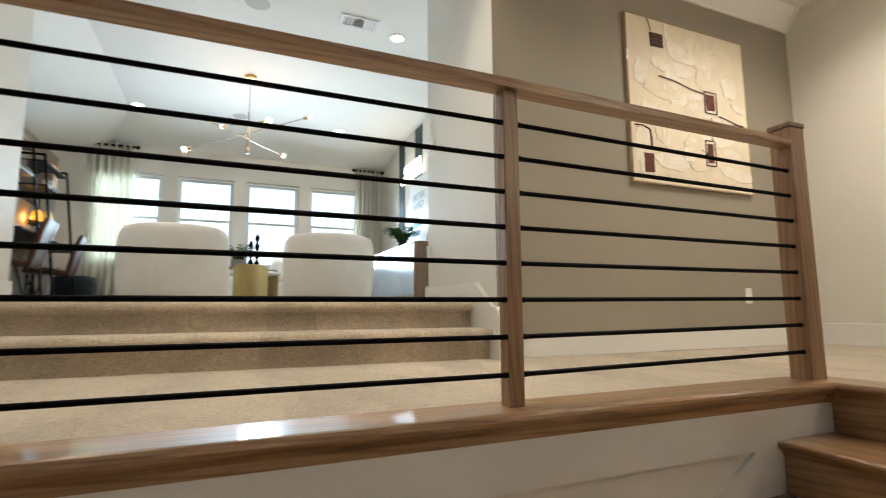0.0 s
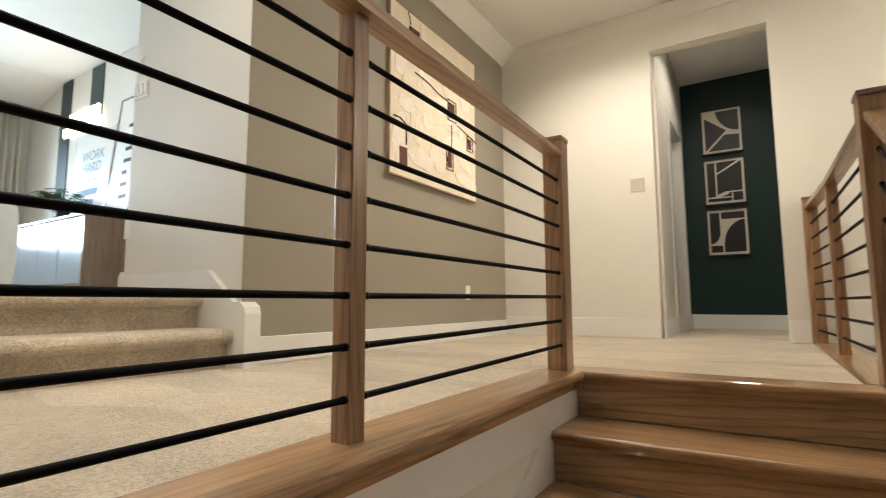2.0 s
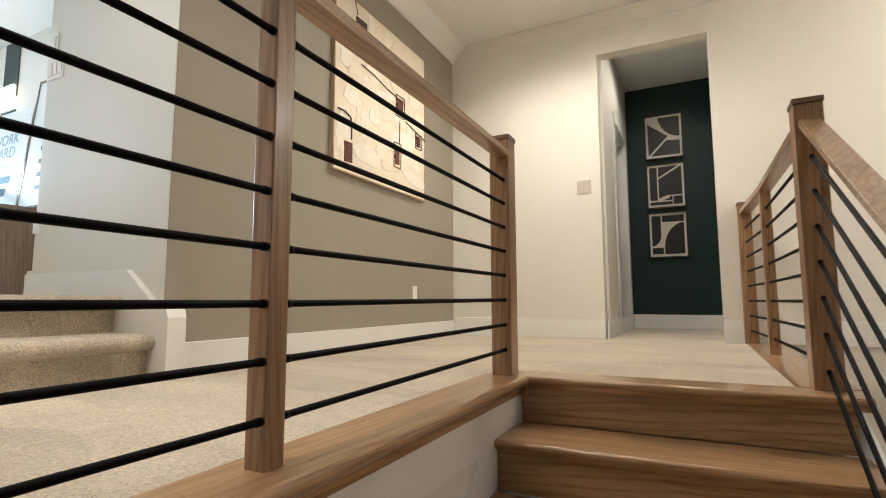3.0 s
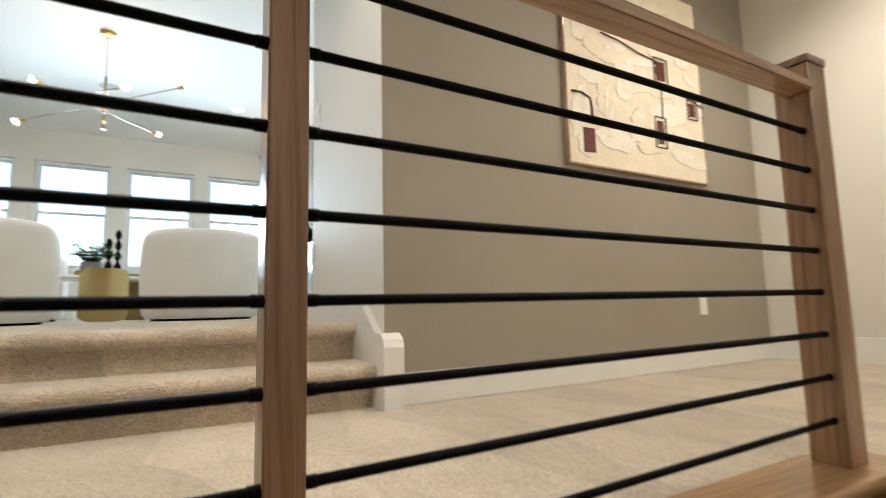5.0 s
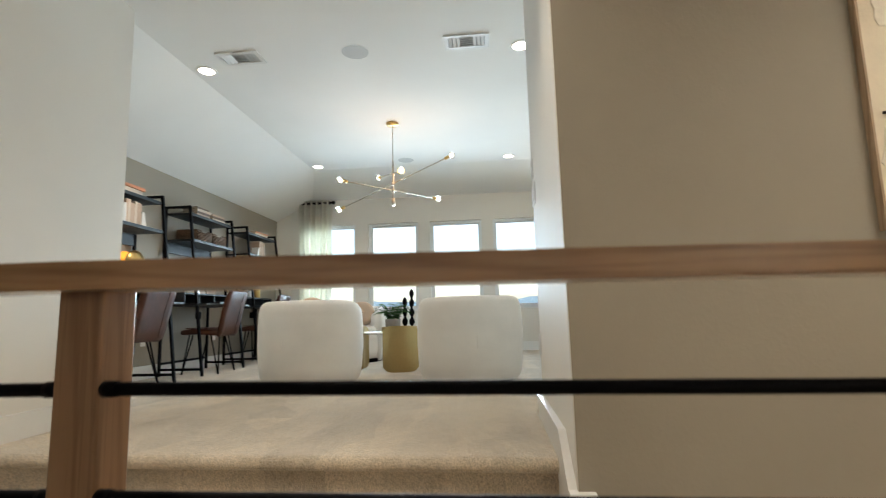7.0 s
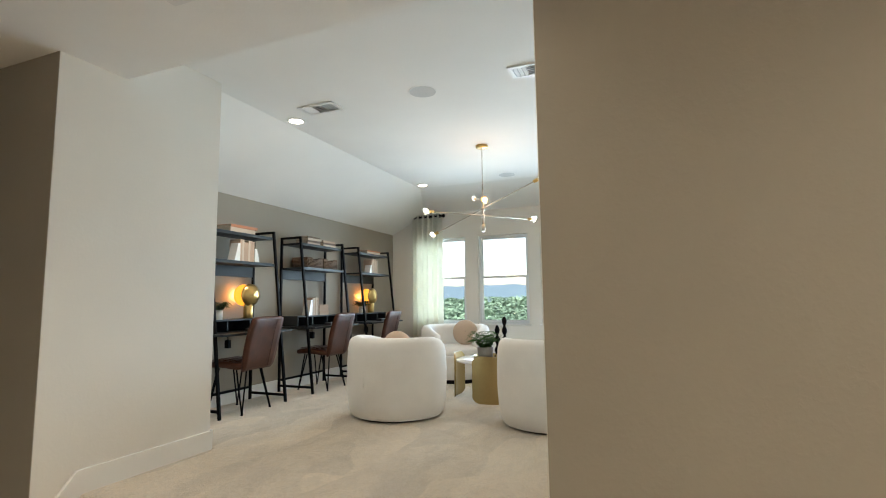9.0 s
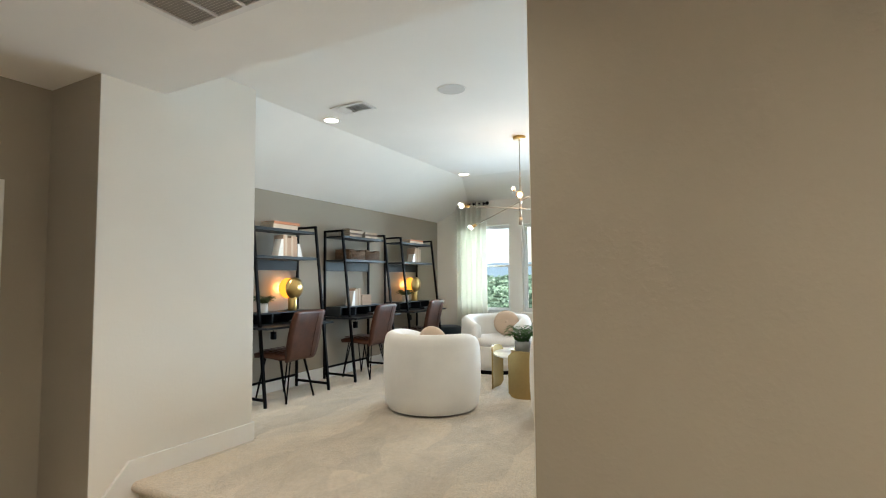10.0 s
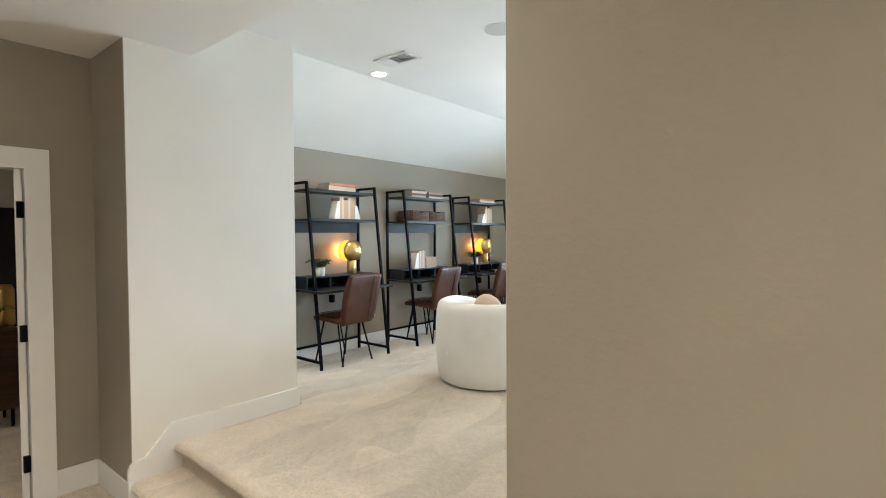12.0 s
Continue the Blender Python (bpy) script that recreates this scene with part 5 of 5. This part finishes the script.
# side doorway in the hallway, its leaf set back in the wall
bm = bmesh.new()
box(bm, 3.855, 3.945, -0.078, -0.0605, Z0, 2.20)
box(bm, 2.965, 3.055, -0.078, -0.0605, Z0, 2.20)
box(bm, 3.055, 3.855, -0.078, -0.0605, 2.11, 2.20)
box(bm, 3.0505, 3.065, -0.0595, 0.058, Z0, 2.10)
box(bm, 3.845, 3.8595, -0.0595, 0.058, Z0, 2.10)
box(bm, 3.065, 3.845, -0.0595, 0.058, 2.10, 2.1145)
structure("trim_hall_casing", bm, M_TRIM, "white door casing on the hallway wall", "trim")
bm = bmesh.new()
rbox(bm, 3.068, 3.842, 0.020, 0.055, Z0 + 0.01, 2.097, 0.003)
structure("door_2", bm, M_TRIM, "white closed door in the hallway", "door")

# ---- doorway in the west wall, and the dim room behind ----
bm = bmesh.new()
cw = 0.105
for y0, y1 in ((D0 - cw, D0), (D1, D1 + cw)):
    box(bm, -3.8495, -3.828, y0, y1, Z0, DH + cw)
box(bm, -3.8495, -3.828, D0, D1, DH, DH + cw)
for y0, y1 in ((D0 - 0.001, D0 + 0.018), (D1 - 0.018, D1 + 0.001)):
    box(bm, -3.972, -3.828, y0, y1, Z0, DH)
box(bm, -3.972, -3.828, D0 + 0.018, D1 - 0.018, DH - 0.018, DH + 0.001)
structure("trim_door_casing", bm, M_TRIM, "white painted door casing", "trim")
door = tagged(new("door_1"), "white panel door standing wide open", "door", kind="structure")
bm = bmesh.new()
rbox(bm, -0.785, 0.0, -0.036, 0.0, Z0 + 0.012, DH - 0.02, 0.002)
bmesh.ops.transform(bm, matrix=pose(-3.872, D1 - 0.024, 0, 0, 0, -11.5), verts=bm.verts[:])
part("door_leaf", bm, M_TRIM, door)
for z in (0.30, 1.10, 1.85):
    bm = bmesh.new()
    rbox(bm, -3.880, -3.850, D1 - 0.052, D1 - 0.0185, z - 0.05, z + 0.05, 0.004)
    cyl(bm, (-3.858, D1 - 0.030, z - 0.05), (-3.858, D1 - 0.030, z + 0.05), 0.008)
    part("hinge", bm, M_BLACK, door, "black hinge")

bm = bmesh.new()
box(bm, -7.2, -3.97, -1.2, 2.30, -0.2, Z0)
box(bm, -3.97, -3.85, D0, D1, -0.0, Z0)
structure("floor_side_room", bm, M_CARPET, "beige carpet in the side room", "floor")
bm = bmesh.new()
box(bm, -7.3, -7.2, -1.2, 2.30, Z0, 2.95)
box(bm, -7.3, -3.97, 2.30, 2.40, Z0, 2.95)
box(bm, -4.07, -3.972, 1.52, 2.30, Z0, 2.95)
box(bm, -7.2, -3.97, -1.3, -1.2, Z0, 2.95)
structure("wall_side_room", bm, M_CREAM, "cream painted wall of the side room", "wall")
bm = bmesh.new()
box(bm, -7.3, -3.97, -1.3, 2.4, ZC, 2.95)
structure("ceiling_side_room", bm, M_CEIL, "white ceiling of the side room", "ceiling")
M_WALNUT = oak("dark_walnut", "y", (0.10, 0.048, 0.024), (0.055, 0.026, 0.013), 0.4)
sb = thing("side_cabinet", "dark walnut cabinet on black legs in the side room", "cabinet", pose(-5.98, 0.42, Z0))
bm = bmesh.new()
rbox(bm, 0.0, 0.42, -0.7, 0.9, 0.16, 0.86, 0.005)
part("body", bm, M_WALNUT, sb)
for x in (0.04, 0.38):
    for y in (-0.66, 0.86):
        bm = bmesh.new()
        cyl(bm, (x, y, 0.0), (x, y, 0.16), 0.012)
        part("leg", bm, M_BLACK, sb)
for k in range(3):
    bm = bmesh.new()
    rbox(bm, 0.421, 0.432, -0.68 + 0.53 * k, -0.165 + 0.53 * k, 0.18, 0.84, 0.002)
    part("door", bm, M_WALNUT, sb)
bm = bmesh.new()
box(bm, -7.19, -7.15, -1.0, 2.20, 0.7, 2.01)
single("dark_panel", bm, M_PRINTBLACK, "large black panel on the side-room wall", "wall panel")
bm = bmesh.new()
lathe(bm, [(0.001, 0.0), (0.085, 0.0), (0.09, 0.01), (0.09, 0.31), (0.07, 0.355), (0.001, 0.36)], 24)
single("brass_jar", bm, M_BRASS, "rounded brass jar on the walnut cabinet", "jar", pose(-5.80, 1.26, Z0 + 0.86))
potted_plant("potted_fern", "dark green plant in a grey pot on the walnut cabinet", pose(-5.68, 1.14, Z0 + 0.86), [(0.06, 0.0), (0.065, 0.003), (0.07, 0.08), (0.06, 0.08), (0.055, 0.04), (0.001, 0.04)], M_POT, 18, 0.20, 0.05, M_LEAF, 9)

# ---- sideboard and signs on the loft's east wall ----
M_OAKSIDE = oak("brown_oak_veneer", "z", (0.24, 0.15, 0.09), (0.14, 0.085, 0.05), 0.4)
M_GLOSS = plain("glossy_pale_lacquer", (0.30, 0.36, 0.42), 0.2, var=0.02, bump=0.0, coat=0.6)
side = thing("sideboard", "long brown sideboard with pale glossy doors on a black plinth", "sideboard", pose(0.10, 4.74, Z1))
bm = bmesh.new()
rbox(bm, 0.02, 0.40, 0.03, 2.07, 0.12, 0.81, 0.004)
part("body", bm, M_OAKSIDE, side)
for y in (0.0, 2.07):
    bm = bmesh.new()
    pts = [(0.0, 0.0), (0.40, 0.0), (0.40, 0.84), (0.06, 0.84)] + [(0.06 - 0.06 * math.sin(radians(a)), 0.78 + 0.06 * math.cos(radians(a))) for a in (20, 45, 70, 90)]
    lo = [bm.verts.new((u, y, v)) for u, v in pts]
    hi = [bm.verts.new((u, y + 0.03, v)) for u, v in pts]
    bm.faces.new(lo)
    bm.faces.new(hi[::-1])
    for i in range(len(pts)):
        j = (i + 1) % len(pts)
        bm.faces.new((lo[i], lo[j], hi[j], hi[i]))
    part("end_panel", bm, M_OAKSIDE, side)
bm = bmesh.new()
rbox(bm, 0.0, 0.40, 0.03, 2.07, 0.812, 0.842, 0.006)
part("top", bm, M_GLOSS, side)
for k in range(4):
    bm = bmesh.new()
    rbox(bm, 0.004, 0.019, 0.035 + 0.51 * k, 0.535 + 0.51 * k, 0.15, 0.80, 0.003)
    part("door", bm, M_GLOSS, side, "pale glossy door")
bm = bmesh.new()
box(bm, 0.05, 0.38, 0.05, 2.05, 0.0, 0.12)
part("plinth", bm, M_BLACK, side)
STOP = Z1 + 0.842
potted_plant("potted_fern", "green fern in a low dark pot on the sideboard", pose(0.20, 5.50, STOP), [(0.06, 0.0), (0.065, 0.003), (0.07, 0.10), (0.06, 0.10), (0.055, 0.05), (0.001, 0.05)], M_PRINTBLACK, 40, 0.27, 0.085, M_LEAF, 12, "", 0.21)

M_STRIPE = painted("slate_green_paint", (0.028, 0.050, 0.052), 0.5)
for y0, y1 in ((6.33, 6.60), (5.53, 5.82)):
    bm = bmesh.new()
    box(bm, 0.508, 0.5195, y0, y1, Z1 + 0.14, ZL - 0.005)
    single("wall_board", bm, M_STRIPE, "tall dark slate-green board on the cream wall", "wall panel", group="slate-green wall boards")

M_NEON = glowing("lit_sign_letters", (1.0, 0.86, 0.66), 3.5)
M_PINK = plain("grey_blue_print", (0.30, 0.42, 0.52), 0.8, var=0.05)
sign = thing("lit_sign", "two rows of glowing white letters on a wall bar", "sign", pose(0.49, 0, 0))
for zrow, y0, y1 in ((2.575, 5.53, 6.28), (2.425, 5.47, 6.44)):
    bm = bmesh.new()
    box(bm, 0.004, 0.017, y0, y1, zrow - 0.072, zrow - 0.060)
    part("bar", bm, M_PLATE, sign)
    n = 8
    for k in range(n):
        if k == 3:
            continue
        bm = bmesh.new()
        a = y0 + (y1 - y0) * k / n
        rbox(bm, -0.008, 0.012, a + 0.016, a + (y1 - y0) / n - 0.016, zrow - 0.052, zrow + 0.052, 0.006)
        part("letter", bm, M_NEON, sign)


def lettering(text, size, parent, m, mat):
    cu = bpy.data.curves.new("lettering", "FONT")
    cu.body, cu.size, cu.extrude, cu.align_x = text, size, 0.0008, "CENTER"
    tmp = bpy.data.objects.new("lettering", cu)
    me = bpy.data.meshes.new_from_object(tmp)
    me.materials.append(mat)
    bpy.data.objects.remove(tmp)
    ob = new("lettering", me)
    ob.parent = parent
    ob.matrix_basis = m
    return ob


def leaning_frame(label, y, w, h, frame_mat, edge):
    f = thing("leaning_sign", label, "sign", pose(0.40, y, STOP, 0, 0, -90) @ pose(0, 0, 0, -5, 0, 0), "signs on the sideboard")
    bm = bmesh.new()
    box(bm, -w / 2 + edge, w / 2 - edge, -0.008, 0.008, edge, h - edge)
    part("sheet", bm, M_PLATE, f)
    bm = bmesh.new()
    for a in ((-w / 2, -w / 2 + edge, 0, h), (w / 2 - edge, w / 2, 0, h), (-w / 2 + edge, w / 2 - edge, 0, edge), (-w / 2 + edge, w / 2 - edge, h - edge, h)):
        box(bm, a[0], a[1], -0.014, 0.010, a[2], a[3])
    part("frame", bm, frame_mat, f)
    return f


f1 = leaning_frame("white sign with blue-grey WORK HARD lettering on the sideboard", 5.54, 0.94, 1.08, M_PLATE, 0.016)
lettering("WORK", 0.165, f1, pose(0.02, -0.010, 0.72, 90, 0, 0), M_PINK)
lettering("HARD", 0.165, f1, pose(0.02, -0.010, 0.575, 90, 0, 0), M_PINK)
for x0, x1, z0, z1 in ((-0.20, -0.05, 0.475, 0.487), (0.05, 0.20, 0.475, 0.487), (-0.02, 0.02, 0.455, 0.507), (-0.25, 0.25, 0.30, 0.38), (-0.20, 0.20, 0.17, 0.25)):
    bm = bmesh.new()
    box(bm, x0, x1, -0.0105, -0.0085, z0, z1)
    part("printed_bar", bm, M_PINK, f1)
f2 = leaning_frame("tall white print with black marks in a brown wood frame", 4.80, 0.50, 1.32, M_OAKSIDE, 0.02)
for k in range(7):
    bm = bmesh.new()
    box(bm, 0.0, 0.16 - 0.03 * (k % 3), -0.0105, -0.0085, 0.18 + 0.13 * k, 0.22 + 0.13 * k)
    part("printed_bar", bm, M_PRINTBLACK, f2)

# power strips and cords under the desks
for y in DESKS:
    bm = bmesh.new()
    rbox(bm, -4.22, -4.17, y + 0.34, y + 0.38, Z1 + 0.60, Z1 + 0.68, 0.004)
    tube(bm, [(-4.195, y + 0.36, Z1 + 0.68), (-4.20, y + 0.36, Z1 + 0.739)], 0.004, 6)
    single("power_adapter", bm, M_BLACK, "small black power adapter hanging under a desk", "power adapter", group="desk adapters")
M_KEYS = plain("dark_board_cover", (0.035, 0.035, 0.04), 0.5, var=0.1)
for i, y in enumerate(DESKS):
    kb = thing("name_board", "low black board with small raised letters on a desk", "desk sign", pose(-4.05, y + 0.62, TOP, 0, 0, 90), "desk boards")
    bm = bmesh.new()
    rbox(bm, -0.14, 0.14, -0.045, 0.045, 0.0, 0.032, 0.003)
    part("board", bm, M_KEYS, kb)
    lettering("TEXAS", 0.036, kb, pose(0, -0.046, 0.006, 90, 0, 0), M_PLATE)

# ---- outdoors ----
def foliage(name, color):
    m, nt, b = shader(name)
    c = ramp(nt, noise_tex(nt, coords(nt), 0.8, 5), [(0.3, tint(color, 0.55)), (0.7, tint(color, 1.4))])
    nt.links.new(c, b.inputs["Base Color"])
    b.inputs["Roughness"].default_value = 0.9
    return m


# Distance haze is mixed into the base colours of hills and trees.
M_GRASS, M_TREE, M_HILL = foliage("dry_grass", (0.05, 0.085, 0.04)), foliage("haze_paled_leaves", (0.12, 0.205, 0.15)), foliage("hill_with_haze_tint", (0.075, 0.13, 0.17))
bm = bmesh.new()
v = [bm.verts.new(p) for p in ((-2500, 8.5, -3.4), (2500, 8.5, -3.4), (2500, 2600, -3.4), (-2500, 2600, -3.4))]
bm.faces.new(v)
structure("ground", bm, M_GRASS, "grassy ground below the house", "ground")
bm = bmesh.new()
n, m = 120, 8
grid = []
for j in range(m):
    row = []
    for i in range(n + 1):
        x = -900 + 1800 * i / n
        y = 420 + 60 * j
        h = 35 * math.sin(math.pi * j / (m - 1)) * (0.62 + 0.5 * noise.noise(Vector((x * 0.004, y * 0.004, 3.0))) + 0.12 * noise.noise(Vector((x * 0.03, y * 0.02, 1.0))))
        row.append(bm.verts.new((x, y, -3.5 + max(0.0, h))))
    grid.append(row)
for j in range(m - 1):
    for i in range(n):
        f = bm.faces.new((grid[j][i], grid[j][i + 1], grid[j + 1][i + 1], grid[j + 1][i]))
        f.smooth = True
tagged(new("backdrop_hills", finish(bm, "hills", M_HILL)), "low wooded hills with haze painted into their colour", "hills", kind="structure")
rt = random.Random(4)
bm = bmesh.new()
for k in range(1500):
    y = 45 + 360 * rt.random() ** 1.3
    x = rt.uniform(-1.0 * y - 20, 0.45 * y + 15)
    h = rt.uniform(3.3, 4.6) + 0.009 * y + 1.2 * noise.noise(Vector((x * 0.02, y * 0.02, 7.0)))
    cyl(bm, (x, y, -3.4), (x, y, -3.4 + h * 0.6), 0.18, 0.08, seg=5)
    for c in range(48):
        a, rr, zz = rt.uniform(0, 6.28), rt.uniform(0, 0.36) * h, rt.uniform(0.08, 1.0)
        rr *= 1.15 - abs(zz - 0.5) * 1.3
        s = rt.uniform(0.3, 0.75) * min(1.0, 0.30 + y / 170)
        o = Vector((x + rr * math.cos(a), y + rr * math.sin(a), -3.4 + h * zz))
        pv = [bm.verts.new(o + Vector((rt.uniform(-1, 1), rt.uniform(-1, 1), rt.uniform(-0.7, 0.7))) * s) for _ in range(6)]
        for t3 in ((0, 1, 2), (1, 2, 3), (2, 3, 4), (3, 4, 5), (0, 2, 4), (1, 3, 5), (0, 3, 5)):
            bm.faces.new([pv[q] for q in t3])
tagged(new("woodland", finish(bm, "woodland", M_TREE)), "green trees below and beyond the house", "trees", kind="stuff")
